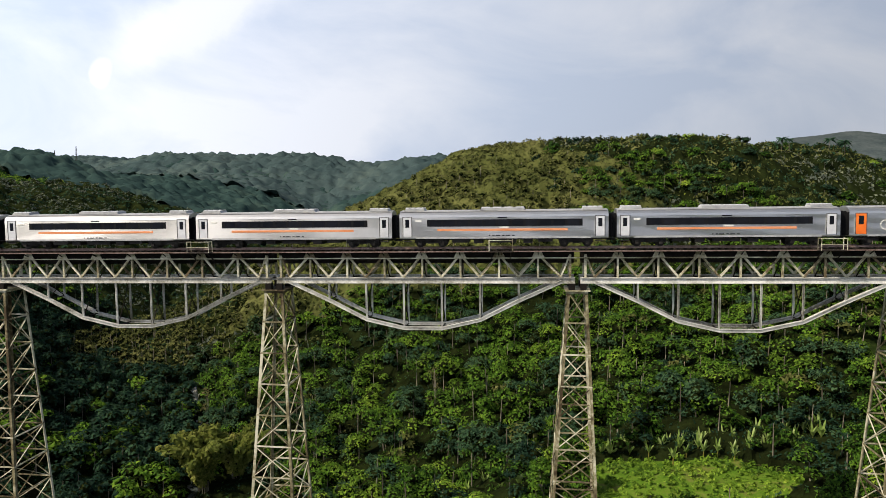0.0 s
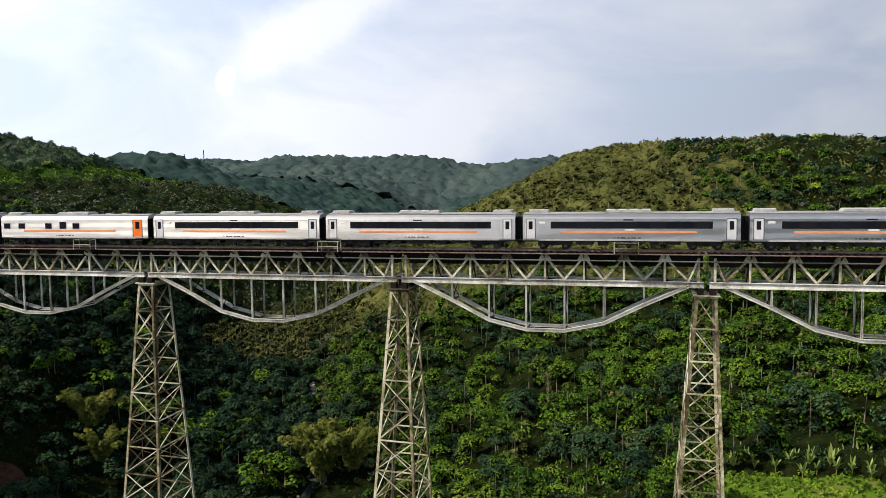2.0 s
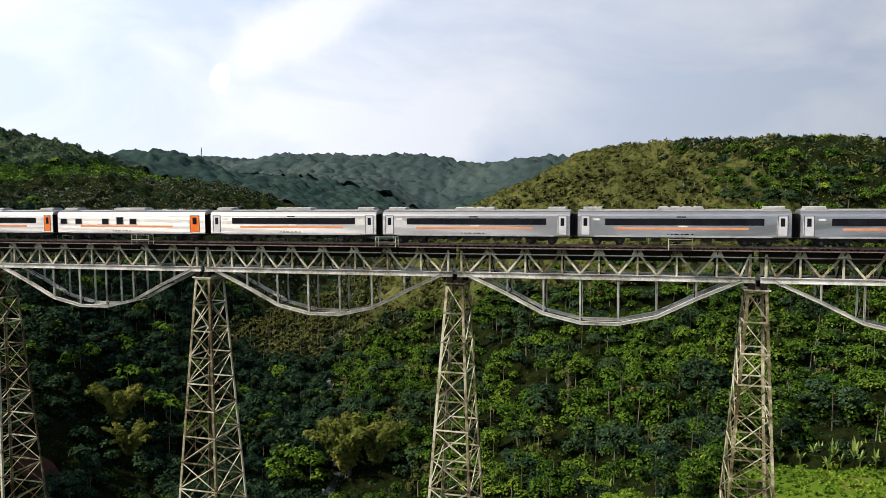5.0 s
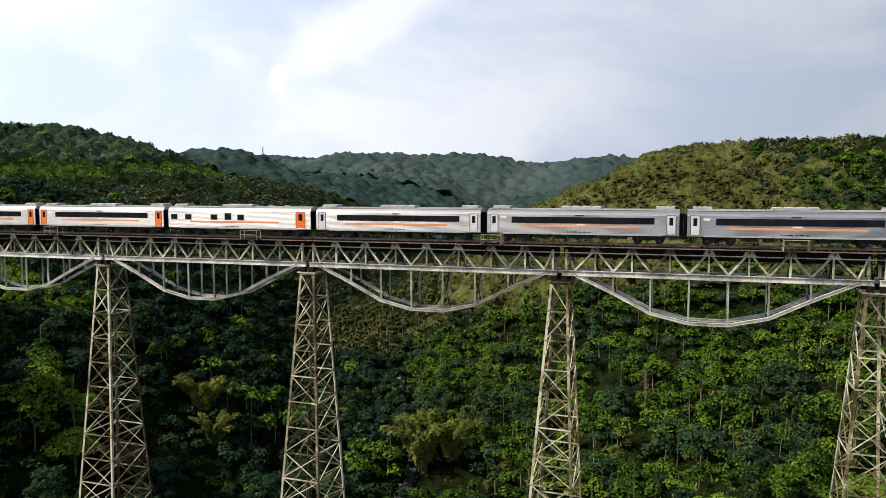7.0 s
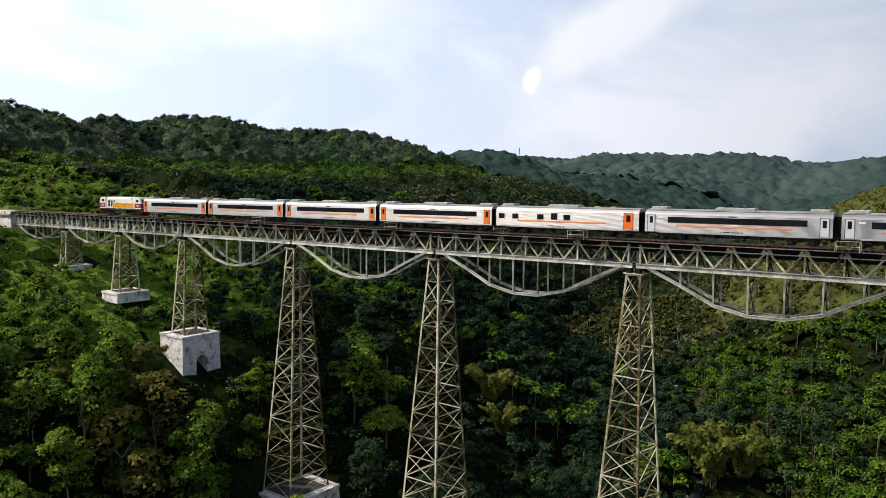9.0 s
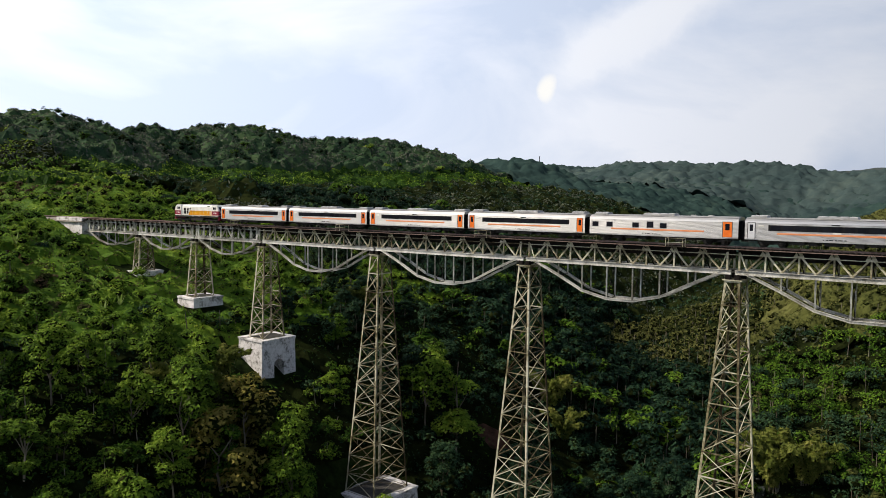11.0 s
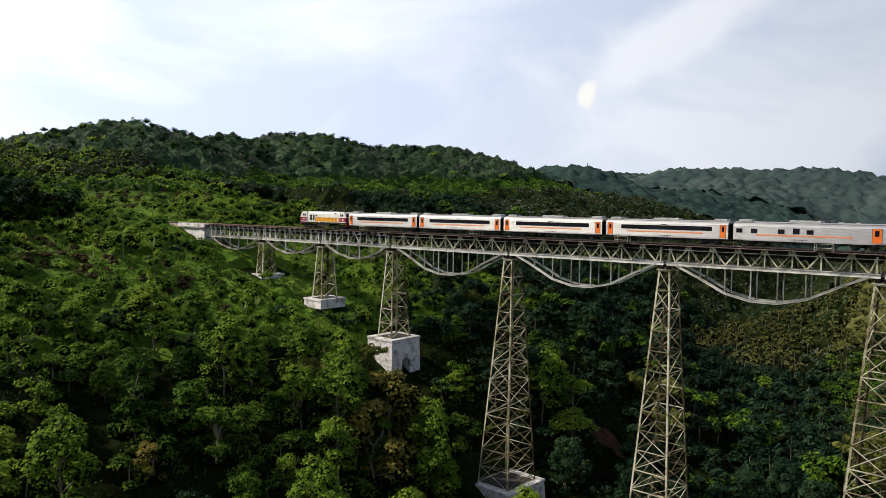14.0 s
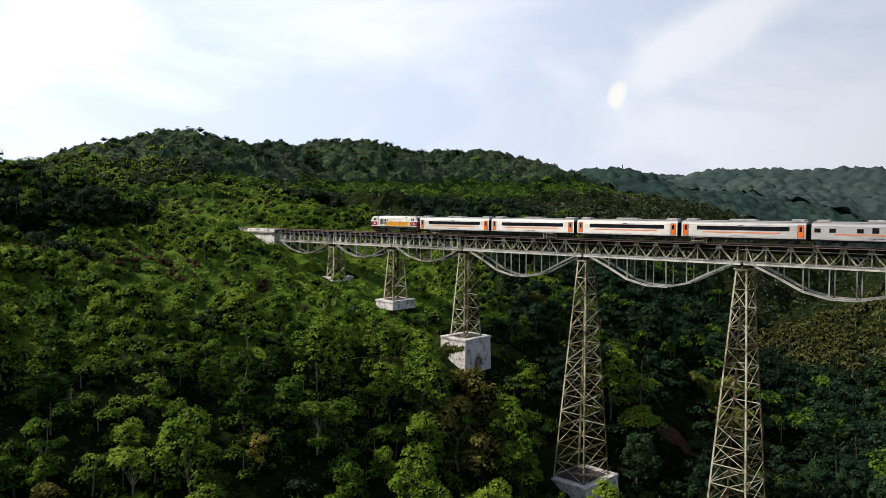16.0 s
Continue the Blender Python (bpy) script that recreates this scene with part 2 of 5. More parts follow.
def part(name, shape, mat, parent, label="", smooth=False, at=None):
    """Links a Shape, or a ready mesh, as one mesh object under parent."""
    ob = new(name, shape.mesh(name, mat, smooth) if isinstance(shape, Shape) else shape)
    ob.parent = parent
    if at is not None:
        ob.matrix_basis = at
    if label:
        ob["label"] = label
    return ob


def thing(name, label, category, group="", kind="", at=None):
    ob = new(name)
    ob.empty_display_size = 0.3
    tagged(ob, label, category, group, kind)
    if at is not None:
        ob.matrix_basis = at
    return ob

# ---------------------------------------------------------------- the valley
WEST_U = (0, 10, 28, 40, 55, 68, 80, 95, 117, 143, 185, 240, 300, 500, 900)
WEST_Z = (-62, -60.5, -56.5, -50, -38, -28.8, -23, -17.2, -11.8, -4.5, 1.5, 5, 7, 8, 8)
EAST_U = (0, 12, 30, 60, 95, 130, 170, 230, 400, 900)
EAST_Z = (-62, -60, -55.5, -43.5, -36, -29, -20, -13, -8, -6)
# hills: centre x, y, half-widths x, y, height of the top
HILLS = (
    (-368, 80, 125, 120, 35), (-392, 214, 120, 120, 39.6), (-376, 150, 60, 55, 33.5), (-353, 323, 120, 150, 37.6), (-338, 461, 110, 110, 28.3), (-222, -62, 34, 36, 8), (-198, 74, 32, 17, 8),
    (67.5, 250, 110, 95, 23.4), (129, 274, 60, 90, 24.2), (34, 268, 60, 90, 19.4), (104, 280, 45, 80, 23.9), (174, 300, 100, 100, 24.3), (320, 330, 150, 110, 6), (20, 370, 95, 110, 14), (-35, 460, 80, 120, 2),
    (-357, 837, 190, 150, 41), (-251, 893, 190, 150, 40.7), (-74, 898, 190, 170, 38), (-640, 800, 170, 200, 20), (-770, 1300, 420, 260, 51), (140, 1000, 230, 200, 36),
    (-900, 250, 300, 300, 30), (700, 700, 300, 300, 30),
)


def smooth_curve(u, us, zs):
    return (np.interp(u - 7, us, zs) + 2 * np.interp(u, us, zs) + np.interp(u + 7, us, zs)) / 4


def rail_z(x):
    return 3.3 + STEP * x


def height(x, y):
    x, y = np.asarray(x, float), np.asarray(y, float)
    yc = np.clip(y, -400, 700)
    centre = -16 - 0.10 * np.clip(yc, 0, 700) + 9 * np.sin(yc / 45.0) - 0.42 * np.clip(yc, -45, 0) - 0.22 * np.clip(yc - 75, 0, 80)
    u = x - centre
    z = np.where(u < 0, smooth_curve(-u, WEST_U, WEST_Z), smooth_curve(u, EAST_U, EAST_Z))
    z = z + np.clip(y - 60, 0, 900) * 0.012
    total = np.exp(z / 6.0)
    for cx, cy, sx, sy, h in HILLS:
        bell = np.exp(-0.5 * ((x - cx) / sx) ** 2 - 0.5 * ((y - cy) / sy) ** 2)
        total = total + np.exp((h * bell - 85 * (1 - bell)) / 6.0)
    z = 6.0 * np.log(total)
    away = np.clip((np.abs(y - 1.3) - 6) / 22, 0, 1)
    rough = sum(h * np.sin(x / w + 1.7 * np.sin(y / (w * 1.3) + w) + w) * np.sin(y / (w * 0.9) + 1.4 * np.sin(x / (w * 1.6)) + 2 * w) for w, h in ((41, 2.6), (19, 1.3), (7.3, 0.6)))
    z = z + rough * np.clip(away, 0, 1)
    # the line west of the bridge runs on a levelled bench, the line in the east on another
    bench = np.exp(-0.5 * (np.clip(np.abs(y - 1.3) - 3.2, 0, None) / 4.0) ** 2)
    on = np.clip((-166 - x) / 5, 0, 1)
    z = z * (1 - bench * on) + (rail_z(x) - 0.95) * bench * on
    on = np.clip((x - 122) / 5, 0, 1)
    z = z * (1 - bench * on) + (rail_z(x) - 0.95) * bench * on
    # terrace of grass on the eastern bank
    flat = np.clip(1.6 - np.hypot((x - 78) / 17, (y - 45) / 9), 0, 1)
    z = z * (1 - flat) + (-34.9 + 0.03 * (x - 78) + 0.7 * np.sin(x / 2.9) * np.sin(y / 2.3 + 1)) * flat
    far = np.clip((np.hypot(x, y - 100) - 1500) / 2500, 0, 1)
    return z * (1 - far) - 20 * far


def ground_sheet():
    def axis(lo, hi, step, end):
        a = list(np.arange(lo, hi + 0.01, step))
        s = step
        while a[-1] < end:
            s *= 1.13
            a.append(a[-1] + s)
        s = step
        while a[0] > -end:
            s *= 1.13
            a.insert(0, a[0] - s)
        return np.array(a)

    xs, ys = axis(-260, 160, 3.0, 4700), axis(-120, 260, 3.0, 4700)
    gx, gy = np.meshgrid(xs, ys)
    # under the far woods the soil lies deeper
    gz = height(gx, gy) - 7 * np.clip((np.hypot(gx - 20, gy + 90) - 500) / 60, 0, 1) - 16 * np.clip((np.hypot(gx - 20, gy + 90) - 640) / 150, 0, 1)
    nx, ny = len(xs), len(ys)
    verts = np.stack([gx.ravel(), gy.ravel(), gz.ravel()], 1)
    i = (np.arange(ny - 1)[:, None] * nx + np.arange(nx - 1)[None]).ravel()
    faces = np.stack([i, i + 1, i + nx + 1, i + nx], 1)
    me = bpy.data.meshes.new("ground")
    me.from_pydata(verts.tolist(), [], faces.tolist())
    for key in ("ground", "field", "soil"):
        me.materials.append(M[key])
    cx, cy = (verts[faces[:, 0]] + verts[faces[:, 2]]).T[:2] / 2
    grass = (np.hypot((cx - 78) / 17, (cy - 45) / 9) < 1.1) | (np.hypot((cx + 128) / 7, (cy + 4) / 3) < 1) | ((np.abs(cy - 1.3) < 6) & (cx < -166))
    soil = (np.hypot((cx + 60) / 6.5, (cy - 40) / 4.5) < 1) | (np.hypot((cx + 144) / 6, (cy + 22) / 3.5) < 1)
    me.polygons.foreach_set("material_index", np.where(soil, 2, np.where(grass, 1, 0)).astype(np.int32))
    me.polygons.foreach_set("use_smooth", [True] * len(me.polygons))
    ob = new("ground", me)
    tagged(ob, "overgrown green valley floor and hillsides under trees", "ground", kind="structure")


ground_sheet()


def stream_x(y):
    return -16 - 0.10 * np.clip(y, 0, 700) + 9 * np.sin(y / 45.0) - 0.42 * np.clip(y, -45, 0) - 0.22 * np.clip(y - 75, 0, 80)


def stream():
    """A narrow stream along the valley's lowest line, with loose stones beside it."""
    s = Shape()
    ys = np.arange(-60, 190, 2.0)
    v, f = [], []
    for y in ys:
        x = float(stream_x(y))
        z = float(height(x, y)) + 0.35
        w = 0.75 + 0.35 * math.sin(y / 9.0) + 0.25 * math.sin(y / 3.1)
        v += [(x - w, y, z), (x + w, y, z)]
    for k in range(len(ys) - 1):
        f.append((2 * k, 2 * k + 1, 2 * k + 3, 2 * k + 2))
    ob = new("water", Shape().add(v, f).mesh("water", M["water"], True))
    tagged(ob, "narrow shallow stream on the valley floor", "stream", kind="structure")
    for k in range(150):
        y = random.uniform(20, 175)
        x = float(stream_x(y)) + random.gauss(0, 2.6)
        r = random.uniform(0.25, 1.0)
        c = Vector((x, y, float(height(x, y)) + 0.3))
        ring = [c + Vector((math.cos(a) * r * random.uniform(0.7, 1.2), math.sin(a) * r * random.uniform(0.7, 1.2), -0.5 * r)) for a in (i * math.pi / 3 for i in range(6))]
        top = [c + Vector((math.cos(a) * r * 0.6, math.sin(a) * r * 0.6, 0.45 * r * random.uniform(0.7, 1.2))) for a in (i * math.pi / 3 + 0.3 for i in range(6))]
        s.add(ring + top, [tuple(range(6, 12)), tuple(range(5, -1, -1))] + [(i, (i + 1) % 6, (i + 1) % 6 + 6, i + 6) for i in range(6)])
    tagged(new("river_stones", s.mesh("river_stones", M["boulder"])), "grey boulders and pebbles along the stream", "stones", kind="stuff")


stream()


def far_ridge(az0, az1, dist, peak, name):
    """A mountain far behind the hills: a long ridge with sloping flanks."""
    n = 40
    v, f = [], []
    for k in range(n + 1):
        s = k / n
        az = radians(az0 + (az1 - az0) * s)
        top = peak * (math.sin(math.pi * min(1, max(0, s))) ** 0.7) + 10 * math.sin(s * 17) * math.sin(s * 5) + 5 * math.sin(s * 41)
        for d, h in ((-620, -60), (-260, 0.55 * top), (0, top), (350, 0.4 * top), (700, -60)):
            v.append((50 - math.sin(az) * (dist + d), -80 + math.cos(az) * (dist + d), h))
    for k in range(n):
        for j in range(4):
            a = k * 5 + j
            f.append((a, a + 1, a + 6, a + 5))
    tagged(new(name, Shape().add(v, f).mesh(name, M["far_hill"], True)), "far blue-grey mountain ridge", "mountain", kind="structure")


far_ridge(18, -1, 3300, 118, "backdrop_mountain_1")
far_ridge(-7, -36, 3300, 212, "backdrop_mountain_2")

# ---------------------------------------------------------------- the railway viaduct
WIDE = 2.7                                    # between the two trusses


SLEEPERS = [Shape().box(-0.12, 0.12, 0.02 - random.uniform(0, 0.12), WIDE - 0.02 + random.uniform(0, 0.1), 0, 0.22).mesh("sleeper", M["sleeper"]) for _ in range(5)]


def truss_span(length, peaks, belly, steel, label, group):
    """A deck truss with a hanging belly chord. peaks: x of the top nodes; belly: (x, z) of the hanging posts' feet, for x > 0."""
    half = length / 2
    span = thing("truss_span", label, "bridge span", group)
    top = 2.62
    foot = half - 1.5
    feet = [(-x, z) for x, z in reversed(belly)] + list(belly)
    valleys = [x for x, z in feet]
    for side, y in ((-1, 0.0), (1, WIDE)):
        s = Shape().profile([(-0.22, -0.30), (0.22, -0.30), (0.22, -0.24), (0.07, -0.24), (0.07, 0.2), (0.22, 0.2), (0.22, 0.26), (-0.22, 0.26), (-0.22, 0.2), (-0.07, 0.2), (-0.07, -0.24), (-0.22, -0.24)], y, -half + 0.25, half - 0.25)
        part("bottom_chord", s, M["steel_pale"], span, "pale weathered steel bottom chord")
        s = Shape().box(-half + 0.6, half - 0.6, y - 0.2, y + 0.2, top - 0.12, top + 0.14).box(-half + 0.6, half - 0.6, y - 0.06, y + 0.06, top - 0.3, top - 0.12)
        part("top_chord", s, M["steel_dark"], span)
        for x in peaks:
            s = Shape().box(x - 0.09, x + 0.09, y - 0.1, y + 0.1, 0.26, top - 0.12)
            part("post", s, steel, span)
            s = Shape().prism([(x - 0.32, top + 0.16), (x - 0.62, top - 0.42), (x + 0.62, top - 0.42), (x + 0.32, top + 0.16)], y + side * 0.22 - 0.02, y + side * 0.22 + 0.02)
            part("gusset_plate", s, steel, span)
        nodes = sorted([(x, top - 0.1) for x in peaks] + [(x, 0.3) for x in valleys] + [(-foot + 0.1, 0.3), (foot - 0.1, 0.3)])
        for (xa, za), (xb, zb) in zip(nodes, nodes[1:]):
            part("diagonal", Shape().beam((xa, y, za), (xb, y, zb), 0.2, 0.16), steel, span)
        for e in (-1, 1):
            part("end_post", Shape().box(e * (half - 0.72) - 0.11, e * (half - 0.72) + 0.11, y - 0.13, y + 0.13, 0.26, top - 0.1), steel, span)
            part("end_brace", Shape().beam((e * (half - 1.6), y, 0.3), (e * (half - 0.75), y, top - 0.2), 0.16, 0.14), steel, span)
        line = [(-foot, -0.1)] + feet + [(foot, -0.1)]
        ring = []
        for k, (xa, za) in enumerate(line):
            xp, zp = line[max(k - 1, 0)]
            xn, zn = line[min(k + 1, len(line) - 1)]
            d = Vector((xn - xp, 0, zn - zp)).normalized()
            up = Vector((-d.z, 0, d.x))
            c = Vector((xa, y, za))
            ring += [c + up * b + Vector((0, a, 0)) for a, b in ((-0.2, -0.17), (0.2, -0.17), (0.2, -0.13), (0.05, -0.13), (0.05, 0.1), (0.2, 0.1), (0.2, 0.14), (-0.2, 0.14), (-0.2, 0.1), (-0.05, 0.1), (-0.05, -0.13), (-0.2, -0.13))]
        n = 12
        f = [(k * n + i, k * n + (i + 1) % n, (k + 1) * n + (i + 1) % n, (k + 1) * n + i) for k in range(len(line) - 1) for i in range(n)]
        f += [tuple(range(n - 1, -1, -1)), tuple(range((len(line) - 1) * n, len(line) * n))]
        part("belly_chord", Shape().add(ring, f), M["steel_pale"], span, "pale curved hanging chord of riveted steel")
        for x, z in feet:
            s = Shape().box(x - 0.08, x + 0.08, y - 0.02, y + 0.02, z, -0.3)
            s.box(x - 0.08, x - 0.05, y - 0.09, y + 0.09, z, -0.3).box(x + 0.05, x + 0.08, y - 0.09, y + 0.09, z, -0.3)
            part("hanger", s, M["steel_pale"], span)
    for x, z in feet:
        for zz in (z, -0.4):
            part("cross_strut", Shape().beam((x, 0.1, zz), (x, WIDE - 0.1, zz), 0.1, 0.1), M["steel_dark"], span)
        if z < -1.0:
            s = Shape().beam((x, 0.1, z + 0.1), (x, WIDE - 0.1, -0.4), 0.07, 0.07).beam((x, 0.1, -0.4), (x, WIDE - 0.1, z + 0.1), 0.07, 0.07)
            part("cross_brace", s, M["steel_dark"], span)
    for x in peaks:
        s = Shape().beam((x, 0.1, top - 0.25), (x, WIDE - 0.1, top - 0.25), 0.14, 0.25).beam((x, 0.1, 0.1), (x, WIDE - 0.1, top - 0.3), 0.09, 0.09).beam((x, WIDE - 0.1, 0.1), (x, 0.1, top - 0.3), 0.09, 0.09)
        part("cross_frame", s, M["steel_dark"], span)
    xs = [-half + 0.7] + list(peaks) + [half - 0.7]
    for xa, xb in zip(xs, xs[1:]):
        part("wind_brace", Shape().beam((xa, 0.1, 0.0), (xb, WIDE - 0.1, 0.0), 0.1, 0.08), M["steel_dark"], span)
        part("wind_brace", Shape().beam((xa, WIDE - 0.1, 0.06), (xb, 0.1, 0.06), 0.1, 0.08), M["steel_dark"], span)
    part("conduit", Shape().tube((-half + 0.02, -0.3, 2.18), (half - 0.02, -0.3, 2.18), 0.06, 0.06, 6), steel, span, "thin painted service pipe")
    # the girders' near-black tone paints the shade behind the upper truss
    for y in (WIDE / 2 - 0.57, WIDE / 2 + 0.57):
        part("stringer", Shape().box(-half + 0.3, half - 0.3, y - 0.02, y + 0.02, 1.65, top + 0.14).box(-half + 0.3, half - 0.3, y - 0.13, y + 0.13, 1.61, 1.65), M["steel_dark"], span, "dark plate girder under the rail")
    # deck
    n = int(length / 0.62)
    for k in range(n):
        part("sleeper", SLEEPERS[(k * 7) % 5], None, span, at=pose(-half + (k + 0.5) * length / n, 0, top + 0.15))
    for y in (WIDE / 2 - 0.57, WIDE / 2 + 0.57):
        s = Shape().box(-half, half, y - 0.06, y + 0.06, top + 0.37, top + 0.39).box(-half, half, y - 0.02, y + 0.02, top + 0.39, top + 0.5).box(-half, half, y - 0.035, y + 0.035, top + 0.5, top + 0.54)
        part("rail", s, M["rust"], span)
    for y, side in ((-0.55, -1), (WIDE + 0.55, 1)):
        part("walkway", Shape().box(-half + 0.01, half - 0.01, y - 0.42, y + 0.42, top + 0.2, top + 0.26), M["sleeper"], span, "dark plank walkway along the deck edge")
        part("edge_angle", Shape().box(-half + 0.01, half - 0.01, y + side * 0.45 - 0.03, y + side * 0.45 + 0.03, top + 0.2, top + 0.3), M["rust"], span, "reddish rusty edge angle")
        for x in peaks:
            part("walkway_bracket", Shape().beam((x, y - side * 0.5, top - 0.25), (x, y + side * 0.4, top + 0.16), 0.08, 0.08), M["steel_dark"], span)
    return span


def pier_tower(x, foot_z, mat, sa=0.060, sb=0.068, a0=0.95, b0=1.55):
    """A lattice tower of four battered legs under the joint at x, down to foot_z."""
    tower = thing("pier_tower", "tall lattice tower of yellowed rusty steel angles", "bridge pier", "bridge towers", at=pose(x, WIDE / 2, 0))
    top = STEP * x - 1.05
    deep = top - foot_z
    n = max(3, round(deep / 3.15))
    zs = [top - deep * k / n for k in range(n + 1)]

    def leg(sx, sy, z):
        d = top - z
        return Vector((sx * (a0 + sa * d), sy * (b0 + sb * d), z))

    for sx in (-1, 1):
        for sy in (-1, 1):
            part("leg", Shape().angle(leg(sx, sy, foot_z), leg(sx, sy, top), 0.27, 0.06, sx, sy), mat, tower)
    for k, z in enumerate(zs):
        for a, b in (((-1, -1), (1, -1)), ((-1, 1), (1, 1)), ((-1, -1), (-1, 1)), ((1, -1), (1, 1))):
            p, q = leg(*a, z), leg(*b, z)
            if k:
                part("strut", Shape().beam(p, q, 0.14, 0.08), mat, tower)
            if k < n:
                p2, q2 = leg(*a, zs[k + 1]), leg(*b, zs[k + 1])
                part("brace", Shape().beam(p, q2, 0.1, 0.05), mat, tower)
                part("brace", Shape().beam(q, p2, 0.1, 0.05), mat, tower)
    s = Shape().box(-a0 - 0.25, a0 + 0.25, -b0 - 0.25, b0 + 0.25, top, top + 0.12).box(-a0 - 0.05, a0 + 0.05, -b0 - 0.05, b0 + 0.05, top - 0.22, top)
    part("cap_beam", s, M["steel_tower"], tower, "weathered riveted cap beam")
    for sx in (-0.55, 0.55):
        for y in (-WIDE / 2, WIDE / 2):
            part("bearing", Shape().box(sx - 0.3, sx + 0.3, y - 0.3, y + 0.3, top + 0.12, top + 0.72), M["steel_dark"], tower)
    return leg


def pier_block(x, top_z, foot_z, a, b, arched):
    """A battered masonry footing under a tower; a, b: half sizes at the top."""
    block = thing("pier_footing", "whitewashed stained concrete bridge footing with mottled sides", "bridge footing", "bridge footings", at=pose(x, WIDE / 2, 0))
    d = top_z - foot_z
    k = 0.025 if arched else 0.07
    a1, b1 = a + k * d, b + k * d
    s = Shape()
    if not arched:
        v = [(sx * aa, sy * bb, z) for z, aa, bb in ((foot_z, a1, b1), (top_z, a, b)) for sx, sy in ((-1, -1), (1, -1), (1, 1), (-1, 1))]
        s.add(v, [(3, 2, 1, 0), (4, 5, 6, 7), (0, 1, 5, 4), (1, 2, 6, 5), (2, 3, 7, 6), (3, 0, 4, 7)])
    else:
        # two legs and a lintel leave an arched passage along x
        w, spring = 1.2, top_z - 4.8
        arc = [(w * math.cos(t), spring + w * math.sin(t)) for t in (math.pi * i / 10 for i in range(11))]
        outline = [(b1, foot_z), (b, top_z), (-b, top_z), (-b1, foot_z), (-w, foot_z)] + [(y, z) for y, z in reversed(arc)] + [(w, foot_z)]

        def wid(z):
            return a + k * (top_z - z)

        n = len(outline)
        v = [(-wid(z), y, z) for y, z in outline] + [(wid(z), y, z) for y, z in outline]
        s.add(v, [tuple(range(n)), tuple(range(2 * n - 1, n - 1, -1))] + [(i, i + n, (i + 1) % n + n, (i + 1) % n) for i in range(n)])
    part("body", s, M["concrete"], block)
    part("coping", Shape().box(-a - 0.15, a + 0.15, -b - 0.15, b + 0.15, top_z + 0.003, top_z + 0.4), M["concrete"], block)
    # no hole is cut: a dark slab paints the shade of one
    part("well", Shape().box(-a * 0.7, a * 0.7, -b * 0.7, b * 0.7, top_z + 0.3, top_z + 0.405), M["dark_opening"], block, "flat dark slab with the shade of an open top in its colour")
    return block


BIG_PEAKS = [-11.25, -7.5, -3.75, 0.0, 3.75, 7.5, 11.25]
BIG_BELLY = [(1.875, -4.75), (5.625, -3.9), (9.375, -2.0)]
first = truss_span(30.0, BIG_PEAKS, BIG_BELLY, M["steel"], "weathered steel deck truss with a hanging curved chord", "long bridge spans")
first.matrix_basis = pose(-75, 0, STEP * -75, 0, GRADE, 0)
for k in range(1, 7):
    x = -75 + 30 * k
    copy_thing(first, pose(x, 0, STEP * x, 0, GRADE, 0))
for x0, x1 in ((-157.7, -134.2), (-134.2, -112.2), (-112.2, -90.0)):
    L = x1 - x0
    n = 11
    peaks = [L * (k - (n - 1) / 2) / (n + 0.6) for k in range(n)]
    mids = [(a + b) / 2 for a, b in zip(peaks, peaks[1:]) if a + b > 0]
    belly = [(mids[0], -3.0), (mids[2], -2.3), (mids[4], -0.5)] if n % 2 == 0 else [(L * 0.075, -3.0), (L * 0.25, -2.1), (L * 0.37, -0.9)]
    x = (x0 + x1) / 2
    small = truss_span(L, peaks, belly, M["steel_pale"], "shorter pale grey steel truss near the bank", "short bridge spans")
    small.matrix_basis = pose(x, 0, STEP * x, 0, GRADE, 0)

for x, z in ((-134.2, -11.3), (-112.2, -15.0), (-90.0, -20.8), (-60.0, -43.9), (-30.0, -53.0), (0.0, -57.0), (30.0, -51.0), (60.0, -43.0), (90.0, -31.0)):
    leg = pier_tower(x, z + 0.4, M["steel_tower"])
    p = leg(1, 1, z)
    g = float(height(x, WIDE / 2))
    a, b = p.x + (1.5 if x == -90 else 1.2), p.y + (1.3 if x == -90 else 1.2)
    pier_block(x, z, z - 11.5 if x == -90 else ((z - 0.9 if x < -120 else z - 1.7) if x < -100 else min(g - 2.5, z - 4.0)), a, b, x == -90)


